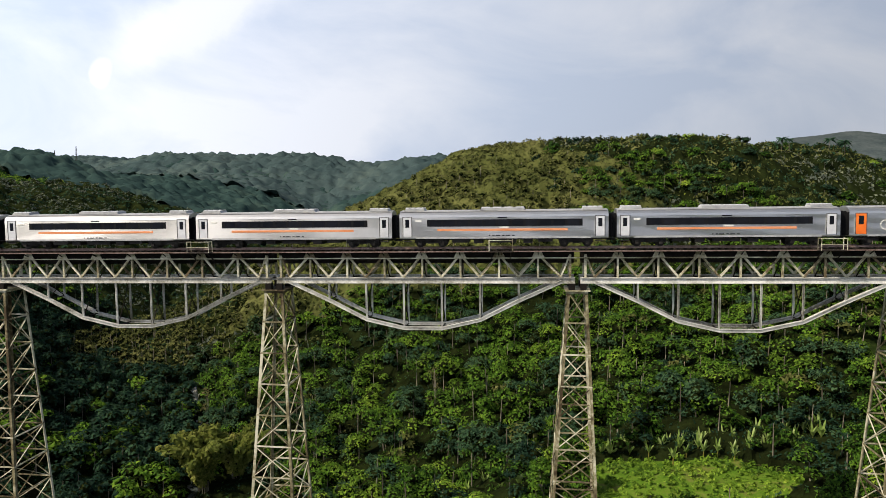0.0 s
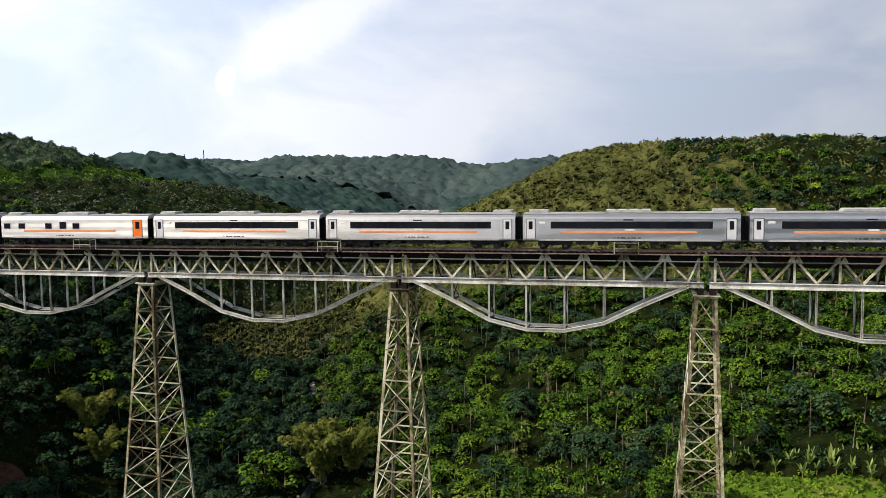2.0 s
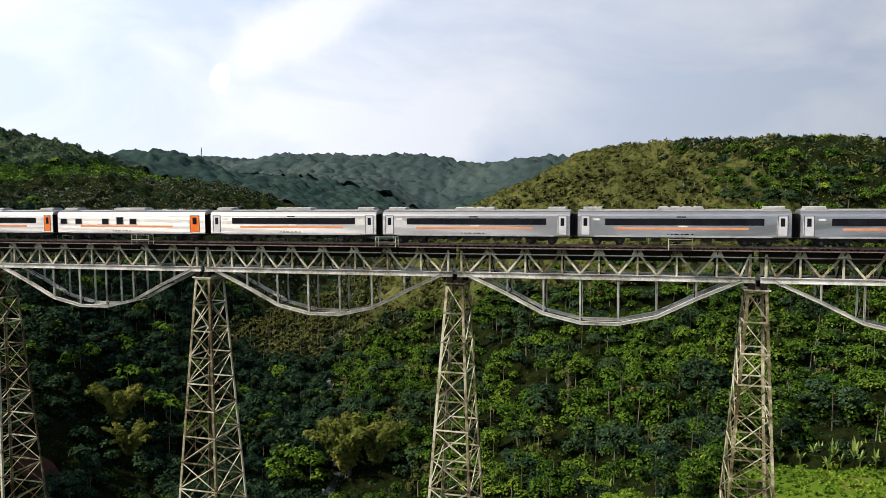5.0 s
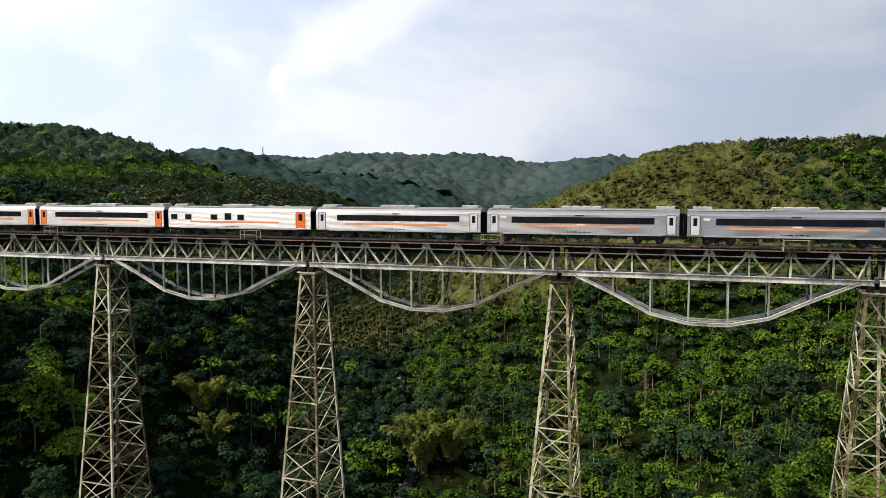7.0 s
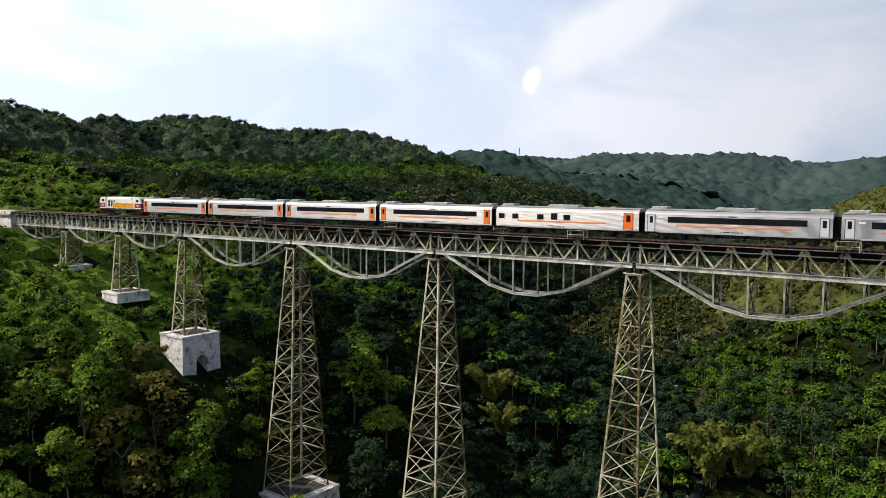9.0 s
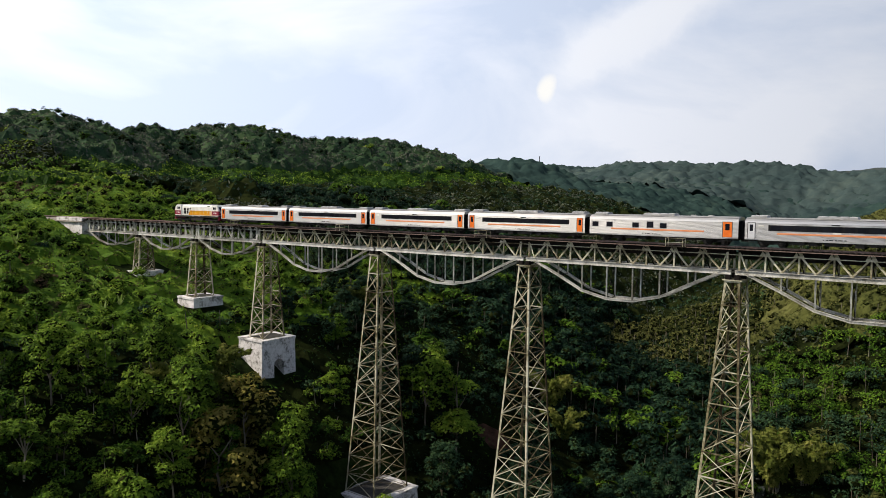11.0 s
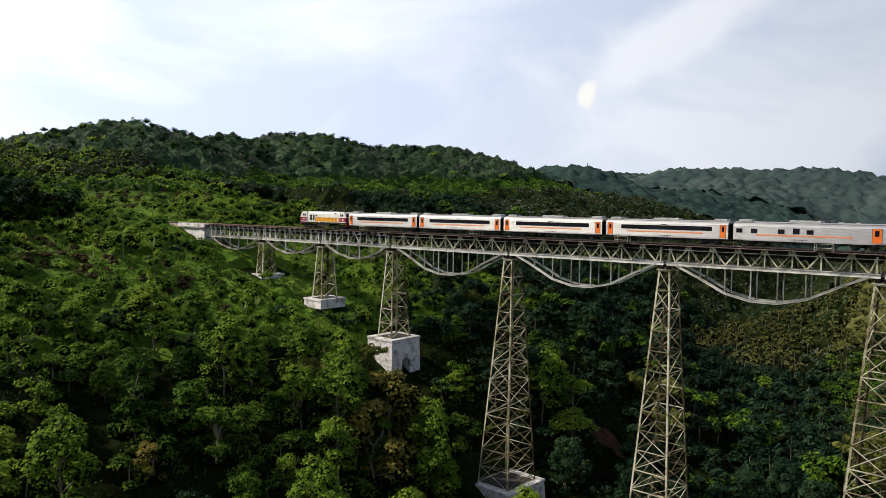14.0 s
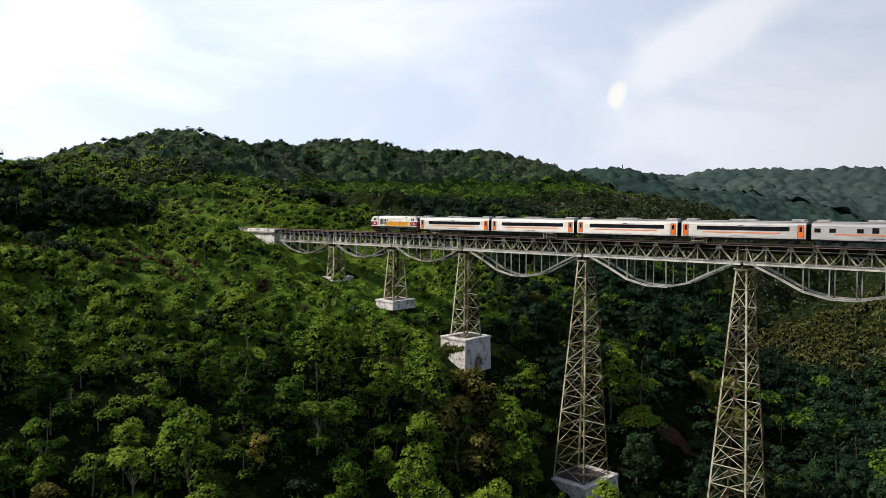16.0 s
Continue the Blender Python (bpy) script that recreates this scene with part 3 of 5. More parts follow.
# ---------------------------------------------------------------- refuges, abutments and the line on land
def refuge(x, side):
    """A small platform with a white railing outside the walkway."""
    y0 = -0.98 if side < 0 else WIDE + 0.98
    r = thing("refuge_platform", "small trackside refuge with a white pipe railing", "refuge platform", "refuges", at=pose(x, y0, STEP * x + 2.86, 0, GRADE, 0))
    part("plank_floor", Shape().box(-1.15, 1.15, min(0, side * 1.0), max(0, side * 1.0), 0, 0.06), M["sleeper"], r)
    for sx in (-1.1, 1.1):
        part("railing_post", Shape().tube((sx, side * 0.95, 0.0), (sx, side * 0.95, 1.15), 0.03, 0.03, 6), M["steel"], r)
        part("railing_post", Shape().tube((sx, side * 0.05, 0.0), (sx, side * 0.05, 1.15), 0.03, 0.03, 6), M["steel"], r)
        part("side_rail", Shape().tube((sx, side * 0.05, 1.13), (sx, side * 0.95, 1.13), 0.03, 0.03, 6), M["steel"], r)
    for z in (0.6, 1.13):
        part("railing_bar", Shape().tube((-1.15, side * 0.95, z), (1.15, side * 0.95, z), 0.03, 0.03, 6), M["steel"], r)
    for sx in (-0.9, 0.9):
        part("bracket", Shape().beam((sx, -side * 0.9, -0.9), (sx, side * 0.8, -0.02), 0.08, 0.08), M["steel_dark"], r)


for k in range(-3, 4):
    refuge(-6.9 + 29.8 * k, -1)
    refuge(7.8 + 29.8 * k, 1)


def abutment(x0, x1, outline, name, label):
    a = thing(name, label, "bridge abutment", at=pose(0, 0, 0))
    part("wing_wall", Shape().prism(outline, -1.1, WIDE + 1.1), M["concrete"], a)
    return a


zr = rail_z(-158) - 0.3
abutment(-171, -157.9, [(-160.2, zr - 4.6), (-157.9, zr - 4.6), (-157.9, zr), (-171.0, zr - 0.15), (-171.0, zr - 0.9)], "bridge_abutment", "pale grey concrete abutment with a sloping wing wall")
zr = rail_z(120.5) - 0.3
abutment(120.2, 133, [(122.5, zr - 12.0), (133.0, zr - 12.0), (133.0, zr), (120.15, zr), (120.15, zr - 12.0)], "bridge_abutment", "grey concrete abutment at the far bank")


def line_on_land(x0, x1):
    mid, half = (x0 + x1) / 2, (x1 - x0) / 2
    at = pose(mid, WIDE / 2, rail_z(mid) - 0.14, 0, GRADE, 0)
    bed = thing("railway_track", "single railway track on stone ballast", "railway track", at=at)
    part("ballast_bed", Shape().add([(-half, -2.9, -1.2), (-half, 2.9, -1.2), (-half, 1.6, -0.32), (-half, -1.6, -0.32), (half, -2.9, -1.2), (half, 2.9, -1.2), (half, 1.6, -0.32), (half, -1.6, -0.32)], [(0, 1, 2, 3), (7, 6, 5, 4), (0, 3, 7, 4), (3, 2, 6, 7), (2, 1, 5, 6), (1, 0, 4, 5)]), M["ballast"], bed)
    s = Shape()
    for k in range(int(2 * half / 0.62)):
        x = -half + 0.3 + k * 0.62
        s.box(x - 0.12, x + 0.12, -1.0, 1.0, -0.33, -0.16)
    tagged(part("sleeper_row", s, M["sleeper"], bed), kind="stuff")
    for y in (-0.57, 0.57):
        part("rail", Shape().box(-half, half, y - 0.035, y + 0.035, -0.16, 0.0), M["rust"], bed)


line_on_land(-330, -157.8)
line_on_land(120.3, 190)

# ---------------------------------------------------------------- the train
M["stainless"] = material("stainless_steel_skin", [(0.48, 0.48, 0.485), (0.55, 0.55, 0.55), (0.62, 0.62, 0.615)], 0.35, 1.3, 0.32, 0.85, 0.0, 0.1, stops=(0.2, 0.9), gloss_var=0.04)
M["roof"] = material("dusty_grey_roof", [(0.30, 0.30, 0.305), (0.48, 0.48, 0.475)], 0.6, 2.0, 0.5, 0.3, 0.0)
M["orange"] = material("orange_paint", [(0.72, 0.13, 0.012), (0.82, 0.19, 0.02)], 0.8, 2.0, 0.35, 0, 0.0)
M["stripe"] = material("faded_orange_stripe", [(0.70, 0.24, 0.09), (0.78, 0.33, 0.16)], 0.4, 2.0, 0.4, 0.1, 0.0)
M["pale_door"] = material("pale_door_paint", [(0.52, 0.52, 0.54), (0.68, 0.68, 0.70)], 0.7, 2.0, 0.4, 0.1, 0.0)
M["glass"] = material("dark_glass", [(0.004, 0.005, 0.008), (0.012, 0.013, 0.018)], 0.4, 3, 0.25, 0, 0.0, 0.3, gloss_var=0.03, shine=0.12)
M["black"] = material("black_band", [(0.005, 0.005, 0.006), (0.012, 0.012, 0.013)], 0.5, 6, 0.5, 0, 0.02, shine=0.08)
M["under"] = material("dirty_underframe", [(0.008, 0.008, 0.008), (0.035, 0.03, 0.025)], 0.9, 8, 0.75, 0.1, 0.2)
M["white"] = material("white_paint", [(0.66, 0.65, 0.60), (0.82, 0.81, 0.77)], 0.5, 2.0, 0.35, 0, 0.0)
M["yellow"] = material("yellow_paint", [(0.72, 0.31, 0.012), (0.82, 0.40, 0.02)], 0.5, 2.0, 0.35, 0, 0.0)
M["maroon"] = material("maroon_paint", [(0.20, 0.012, 0.03), (0.30, 0.02, 0.05)], 0.5, 2.0, 0.35, 0, 0.0)
M["grille"] = material("dark_grille", [(0.06, 0.06, 0.06), (0.16, 0.16, 0.16)], 1.5, 12, 0.6, 0.4, 0.1)

# fluted stainless side: shallow ribs between sill and cantrail
FLUTES = [(1.47 - 0.0165 * (k % 2), 1.05 + 0.05 * k) for k in range(39)]
PROFILE = [(-1.45, 0.92)] + [(-y, z) for y, z in FLUTES] + [(-1.40, 3.2), (-1.2, 3.42), (-0.8, 3.56), (-0.3, 3.62), (0.3, 3.62), (0.8, 3.56), (1.2, 3.42), (1.40, 3.2)] + FLUTES[::-1] + [(1.45, 0.92)]


def hull(profile, xa, xb):
    n = len(profile)
    v = [(x, y, z) for x in (xa, xb) for y, z in profile]
    return Shape().add(v, [tuple(range(n)), tuple(range(2 * n - 1, n - 1, -1))] + [(i, i + n, (i + 1) % n + n, (i + 1) % n) for i in range(n)])


def panel(x0, x1, z0, z1, side, proud=0.006, y=1.47):
    """A thin plate that lies on the car's side wall."""
    a, b = sorted((side * (y - 0.03), side * (y + proud)))
    return Shape().box(x0, x1, a, b, z0, z1)


def bogie(parent, x, wheels, base):
    b = part("bogie", Shape().box(x - base / 2 - 0.5, x + base / 2 + 0.5, -1.05, -0.9, 0.45, 0.75).box(x - base / 2 - 0.5, x + base / 2 + 0.5, 0.9, 1.05, 0.45, 0.75).box(x - 0.3, x + 0.3, -1.05, 1.05, 0.4, 0.85), M["under"], parent, "dirty dark bogie frame")
    for k in range(wheels):
        wx = x - base / 2 + base * k / (wheels - 1)
        s = Shape()
        for y in (-0.57, 0.57):
            s.tube((wx, y - 0.07, 0.43), (wx, y + 0.07, 0.43), 0.43, 0.43, 16)
        s.tube((wx, -1.0, 0.43), (wx, 1.0, 0.43), 0.08, 0.08, 8)
        part("wheelset", s, M["under"], b)
        for y in (-1.1, 1.1):
            part("axle_box", Shape().box(wx - 0.16, wx + 0.16, y - 0.08, y + 0.08, 0.3, 0.6), M["under"], b)


def side_door(car, x, w, mat, side, label):
    d = part("door", panel(x - w / 2, x + w / 2, 1.12, 2.98, side, 0.012), mat, car, label)
    for x0, x1, z0, z1 in ((x - w / 2 - 0.07, x - w / 2 - 0.004, 1.08, 3.04), (x + w / 2 + 0.004, x + w / 2 + 0.07, 1.08, 3.04), (x - w / 2, x + w / 2, 2.984, 3.04)):
        part("door_frame", panel(x0, x1, z0, z1, side, 0.02), M["grille"], d, "dark metal door frame")
    part("door_window", panel(x - w * 0.24, x + w * 0.24, 2.0, 2.78, side, 0.018), M["glass"], d)
    part("handrail", Shape().tube((x - w / 2 - 0.1, side * 1.51, 1.3), (x - w / 2 - 0.1, side * 1.51, 2.6), 0.02, 0.02, 6), M["white"], d)
    part("door_step", Shape().box(x - w / 2, x + w / 2, min(side * 1.2, side * 1.5), max(side * 1.2, side * 1.5), 0.62, 0.68), M["under"], d)


def car_base(name, label, category, group):
    car = thing(name, label, category, group)
    part("body", hull(PROFILE, -10.02, 10.02), M["stainless"], car)
    part("roof", hull([(-1.1, 3.50), (-0.8, 3.58), (-0.3, 3.645), (0.3, 3.645), (0.8, 3.58), (1.1, 3.50)], -9.9, 9.9), M["roof"], car, "dusty grey roof skin")
    for side in (-1, 1):
        part("side_skirt", panel(-8.4, 8.4, 0.9, 1.08, side, 0.005), M["roof"], car, "grey lower skirt")
    for e in (-1, 1):
        part("gangway", Shape().box(min(e * 10.02, e * 10.38), max(e * 10.02, e * 10.38), -0.75, 0.75, 0.95, 3.2), M["black"], car, "black rubber gangway bellows")
        part("end_wall", Shape().box(min(e * 10.02, e * 10.06), max(e * 10.02, e * 10.06), -1.42, 1.42, 0.98, 3.1), M["black"], car, "black end wall")
        part("coupler", Shape().box(min(e * 10.0, e * 10.39), max(e * 10.0, e * 10.39), -0.15, 0.15, 0.6, 0.85), M["under"], car)
        bogie(car, e * 7.0, 2, 2.2)
    for x0, x1, z0 in ((-4.9, -3.3, 0.5), (-2.8, -1.9, 0.42), (-1.2, 1.3, 0.48), (2.0, 2.9, 0.4), (3.4, 4.8, 0.55)):
        part("underfloor_box", Shape().box(x0, x1, -1.2, 1.2, z0, 0.92), M["under"], car)
    part("underframe", Shape().box(-9.9, 9.9, -1.25, 1.25, 0.78, 0.95), M["under"], car)
    return car


def roof_unit(car, x, length):
    u = part("air_conditioner", Shape().prism([(x - length / 2, 3.6), (x - length / 2 + 0.15, 3.84), (x + length / 2 - 0.15, 3.84), (x + length / 2, 3.6)], -0.85, 0.85), M["roof"], car, "low grey air conditioning hood on the roof")
    for k in range(4):
        xx = x - length / 2 + length * (k + 0.5) / 4
        part("vent_cover", Shape().box(xx - length / 11, xx + length / 11, -0.6, 0.6, 3.84, 3.9), M["pale_door"], u)


def lettering(car, x, z, n, side, mat="black", h=0.09):
    for k in range(n):
        w = 0.12 + 0.1 * ((k * 7) % 3)
        part("lettering_bar", panel(x + k * 0.32, x + k * 0.32 + w, z, z + h, side, 0.009), M[mat], car)


def coach(door_mat, door_label, label, group):
    car = car_base("passenger_coach", label, "railway coach", group)
    for side in (-1, 1):
        band = part("window_band", panel(-7.3, 7.6, 2.08, 2.76, side, 0.008), M["black"], car, "long black window band")
        for k in range(11):
            x = -7.0 + k * 1.32
            part("window_pane", panel(x, x + 1.08, 2.16, 2.68, side, 0.014), M["glass"], band)
        part("stripe", panel(-6.3, 6.2, 1.64, 1.86, side, 0.007), M["stripe"], car, "faded orange stripe")
        side_door(car, -9.25, 0.8, door_mat, side, door_label)
        side_door(car, 9.25, 0.8, door_mat, side, door_label)
        part("destination_plate", panel(-0.45, 0.45, 2.86, 2.97, side, 0.008), M["black"], car)
        part("number_plate", panel(-8.45, -7.85, 2.55, 2.75, side, 0.008), M["white"], car, "small white plate")
        part("notice_plate", panel(-0.3, 0.6, 1.9, 2.04, side, 0.008), M["white"], car, "small white notice plate")
        lettering(car, -1.3, 1.16, 8, side)
    for x, L in ((-8.6, 2.0), (0.0, 4.4), (8.6, 2.0)):
        roof_unit(car, x, L)
    return car


def dining_car():
    car = car_base("dining_car", "grey stainless dining coach with few square windows and one orange door", "railway coach", "")
    for side in (-1, 1):
        for x, z0, z1 in ((-9.15, 2.0, 2.62), (-7.05, 2.0, 2.62), (-3.3, 2.0, 2.62), (-1.3, 2.0, 2.8), (0.5, 2.0, 2.62)):
            w = part("window_frame", panel(x - 0.5, x + 0.5, z0 - 0.05, z1 + 0.05, side, 0.008), M["roof"], car)
            part("window_pane", panel(x - 0.44, x + 0.44, z0, z1, side, 0.014), M["glass"], w, "dark square window")
        part("stripe", panel(-6.8, 5.8, 1.64, 1.86, side, 0.007), M["stripe"], car, "faded orange stripe")
        side_door(car, 8.7, 1.1, M["orange"], side, "orange side door")
        lettering(car, -2.3, 1.16, 8, side)
    roof_unit(car, -0.4, 4.4)
    roof_unit(car, -8.6, 2.0)
    for x in (4.0, 6.2):
        part("roof_vent", Shape().box(x - 0.3, x + 0.3, -0.3, 0.3, 3.62, 3.76), M["roof"], car)
    return car


def generator_car():
    car = car_base("generator_car", "grey stainless generator and luggage van with louvred sides", "railway van", "")
    for side in (-1, 1):
        side_door(car, -9.0, 0.9, M["orange"], side, "orange side door")
        # white bicycle sign
        for cx in (-6.9, -5.7):
            ring = Shape()
            pts = [(cx + 0.42 * math.cos(2 * math.pi * k / 14), 1.95 + 0.42 * math.sin(2 * math.pi * k / 14)) for k in range(14)]
            for (xa, za), (xb, zb) in zip(pts, pts[1:] + pts[:1]):
                ring.beam((xa, side * 1.477, za), (xb, side * 1.477, zb), 0.09, 0.012)
            part("sign_wheel", ring, M["white"], car, "white painted bicycle wheel sign")
        for p, q in (((-6.9, 1.95), (-6.55, 2.5)), ((-6.55, 2.5), (-5.85, 2.5)), ((-5.85, 2.6), (-5.7, 1.95)), ((-6.9, 1.95), (-6.2, 1.95)), ((-6.2, 1.95), (-5.85, 2.5)), ((-6.65, 2.62), (-6.4, 2.62))):
            part("sign_bar", Shape().beam((p[0], side * 1.478, p[1]), (q[0], side * 1.478, q[1]), 0.08, 0.012), M["white"], car)
        for x0, x1, mat in ((-3.6, -2.0, "grille"), (-1.85, -1.3, "pale_door"), (-1.2, -0.7, "pale_door"), (0.2, 0.75, "pale_door"), (0.85, 1.4, "pale_door"), (1.5, 2.0, "pale_door"), (2.2, 3.0, "grille")):
            g = part("louvre_panel", panel(x0, x1, 1.3, 2.9, side, 0.01), M[mat], car, "ribbed louvre panel")
            for k in range(7):
                part("slat", panel(x0 + 0.04, x1 - 0.04, 1.4 + k * 0.21, 1.46 + k * 0.21, side, 0.03), M[mat], g)
        w = part("window_frame", panel(5.6, 6.9, 1.95, 2.65, side, 0.008), M["roof"], car)
        part("window_pane", panel(5.66, 6.84, 2.0, 2.6, side, 0.014), M["glass"], w)
        part("stripe", panel(-5.0, -3.7, 1.64, 1.86, side, 0.007), M["stripe"], car)
        part("stripe", panel(3.1, 6.0, 1.64, 1.86, side, 0.007), M["stripe"], car)
    for x, L in ((-1.6, 1.6), (0.6, 1.8), (2.6, 1.0)):
        u = part("exhaust_hood", Shape().prism([(x - L / 2, 3.55), (x - L / 2 + 0.1, 3.9), (x + L / 2 - 0.1, 3.9), (x + L / 2, 3.55)], -0.7, 0.7), M["under"], car, "dark sooty exhaust hood")
        part("exhaust_pipe", Shape().tube((x, 0, 3.9), (x, 0, 4.05), 0.12, 0.12, 8), M["under"], u)
    return car


def locomotive():
    car = thing("diesel_locomotive", "white, yellow and maroon diesel locomotive with two cabs", "locomotive")
    part("frame", Shape().box(-7.7, 7.7, -1.4, 1.4, 1.1, 1.5), M["under"], car, "black main frame")
    part("fuel_tank", Shape().prism([(-2.2, 1.1), (-2.0, 0.4), (2.0, 0.4), (2.2, 1.1)], -1.25, 1.25), M["under"], car, "black fuel tank")
    hood = [(-1.2, 1.5), (-1.2, 3.3), (-0.95, 3.62), (-0.4, 3.75), (0.4, 3.75), (0.95, 3.62), (1.2, 3.3), (1.2, 1.5)]
    part("hood", hull(hood, -5.6, 5.45), M["white"], car, "white engine hood")
    part("hood_roof", hull([(-0.8, 3.62), (-0.4, 3.78), (0.4, 3.78), (0.8, 3.62)], -5.4, 5.4), M["roof"], car)
    for side in (-1, 1):
        part("side_panel", panel(-2.4, 5.3, 1.52, 2.5, side, 0.02, 1.2), M["yellow"], car, "yellow lower side panel")
        part("panel_wedge", Shape().prism([(-2.38, 1.53), (-2.38, 2.5), (-3.0, 1.53)], min(side * 1.19, side * 1.22), max(side * 1.19, side * 1.22)), M["yellow"], car)
        for k in range(12):
            x = -1.9 + k * 0.6
            part("panel_rib", panel(x, x + 0.05, 1.56, 2.46, side, 0.035, 1.2), M["yellow"], car)
        # black panels on the hood paint the shade of openings behind the cab
        part("dark_recess", panel(-4.7, -3.9, 1.75, 3.0, side, 0.012, 1.2), M["black"], car)
        part("dark_recess", panel(-3.6, -3.25, 1.75, 3.0, side, 0.012, 1.2), M["black"], car)
        part("dark_recess", panel(-3.05, -2.75, 1.9, 3.0, side, 0.012, 1.2), M["black"], car)
        part("side_window", panel(-2.55, -2.15, 2.7, 3.05, side, 0.012, 1.2), M["glass"], car)
        part("cab_window", panel(3.75, 4.45, 2.95, 3.5, side, 0.012, 1.17), M["glass"], car)
        part("grab_rail", panel(4.55, 4.9, 1.6, 2.4, side, 0.03, 1.2), M["white"], car)
        rail = Shape().tube((-5.6, side * 1.36, 2.5), (5.4, side * 1.36, 2.5), 0.025, 0.025, 6)
        part("handrail", rail, M["white"], car)
        for k in range(9):
            x = -5.5 + k * 1.36
            part("handrail_post", Shape().tube((x, side * 1.36, 1.5), (x, side * 1.36, 2.5), 0.022, 0.022, 6), M["white"], car)
        part("step_light", panel(-1.2, -1.0, 1.2, 1.4, side, 0.02, 1.4), M["white"], car)
        part("step_light", panel(1.0, 1.2, 1.2, 1.4, side, 0.02, 1.4), M["white"], car)
        part("frame_sill", panel(-7.6, 7.6, 1.42, 1.5, side, 0.015, 1.4), M["white"], car, "thin white sill line")
    for e in (-1, 1):
        out = [(e * 5.45, 1.5), (e * 7.75, 1.5), (e * 7.8, 2.55), (e * 7.35, 3.45), (e * 7.0, 3.72), (e * 5.45, 3.72)]
        if e < 0:
            out = out[::-1]
        cab = part("cab", Shape().prism(out, -1.38, 1.38), M["white"], car, "white driving cab")
        lower = [(e * 5.6, 1.58), (e * 7.76, 1.58), (e * 7.81, 2.45), (e * 5.6, 2.45)]
        if e < 0:
            lower = lower[::-1]
        part("lower_band", Shape().prism(lower, -1.395, 1.395), M["maroon"], cab, "maroon lower cab band")
        for side in (-1, 1):
            part("cab_side_window", panel(min(e * 5.9, e * 6.3), max(e * 5.9, e * 6.3), 2.75, 3.25, side, 0.012, 1.38), M["glass"], cab)
            part("cab_side_window", panel(min(e * 6.4, e * 6.8), max(e * 6.4, e * 6.8), 2.75, 3.25, side, 0.012, 1.38), M["glass"], cab)
            for k, (w, h) in enumerate(((0.1, 0.3), (0.3, 0.3), (0.25, 0.2))):
                part("emblem", panel(e * 6.6 - 0.5 + k * 0.38, e * 6.6 - 0.5 + k * 0.38 + w, 1.9, 1.9 + h, side, 0.012, 1.395), M["white"], cab, "white emblem shape")
        part("windscreen", Shape().add([(e * (7.8 - 0.5 * (z - 2.55)) + e * 0.02, y, z) for y, z in ((-1.1, 2.62), (1.1, 2.62), (1.0, 3.3), (-1.0, 3.3))] + [(e * (7.8 - 0.5 * (z - 2.55)) - e * 0.05, y, z) for y, z in ((-1.1, 2.62), (1.1, 2.62), (1.0, 3.3), (-1.0, 3.3))], [(0, 1, 2, 3), (7, 6, 5, 4), (0, 4, 5, 1), (1, 5, 6, 2), (2, 6, 7, 3), (3, 7, 4, 0)]), M["glass"], cab)
        for y in (-0.9, 0.9):
            part("headlight", Shape().tube((e * 7.78, y, 2.2), (e * 7.84, y, 2.2), 0.12, 0.12, 10), M["white"], cab)
        part("buffer_beam", Shape().box(min(e * 7.6, e * 7.95), max(e * 7.6, e * 7.95), -1.3, 1.3, 0.6, 1.3), M["maroon"], car, "maroon buffer beam and ploughs")
        part("coupler", Shape().box(min(e * 7.9, e * 8.35), max(e * 7.9, e * 8.35), -0.14, 0.14, 0.75, 1.0), M["under"], car)
        bogie(car, e * 5.0, 3, 3.3)
    for x in (-3.0, -0.6, 1.6, 3.6):
        part("roof_fan", Shape().tube((x, 0, 3.76), (x, 0, 3.9), 0.6, 0.55, 14), M["grille"], car)
    return car


TRAIN = -20.0                                  # start of the dining car
PITCH = 20.8


def put(car, x):
    car.matrix_basis = pose(x, WIDE / 2, rail_z(x) - 0.14, 0, GRADE, 0)


orange_coach = coach(M["orange"], "orange side door", "grey stainless passenger coach with black window band and orange doors", "orange-doored coaches")
pale_coach = coach(M["pale_door"], "pale grey side door", "grey stainless passenger coach with black window band and pale doors", "pale-doored coaches")
put(orange_coach, TRAIN - PITCH * 0.5)
put(pale_coach, TRAIN + PITCH * 1.5)
for k in (1, 2, 3):
    for car, x in ((orange_coach, TRAIN - PITCH * (k + 0.5)), (pale_coach, TRAIN + PITCH * (k + 1.5))):
        copy_thing(car, pose(x, WIDE / 2, rail_z(x) - 0.14, 0, GRADE, 0))
put(dining_car(), TRAIN + PITCH * 0.5)
put(generator_car(), TRAIN + PITCH * 5.5)
put(locomotive(), TRAIN - PITCH * 4 - 8.4)

# ---------------------------------------------------------------- trees and undergrowth
rng = np.random.default_rng(7)
LEAF = material("tree_leaves", [(0.012, 0.036, 0.005), (0.042, 0.098, 0.010), (0.092, 0.185, 0.016), (0.165, 0.262, 0.026)], 0.09, 1.4, 0.7, 0, 0, 0.22, (0.30, 0.80), island=0.3, through_light=0.25, shine=0.08)
LEAF_LIGHT = material("light_green_leaves", [(0.046, 0.092, 0.012), (0.125, 0.22, 0.020), (0.225, 0.335, 0.034), (0.33, 0.40, 0.055)], 0.09, 1.4, 0.7, 0, 0, 0.22, (0.30, 0.80), island=0.3, through_light=0.3, shine=0.08)
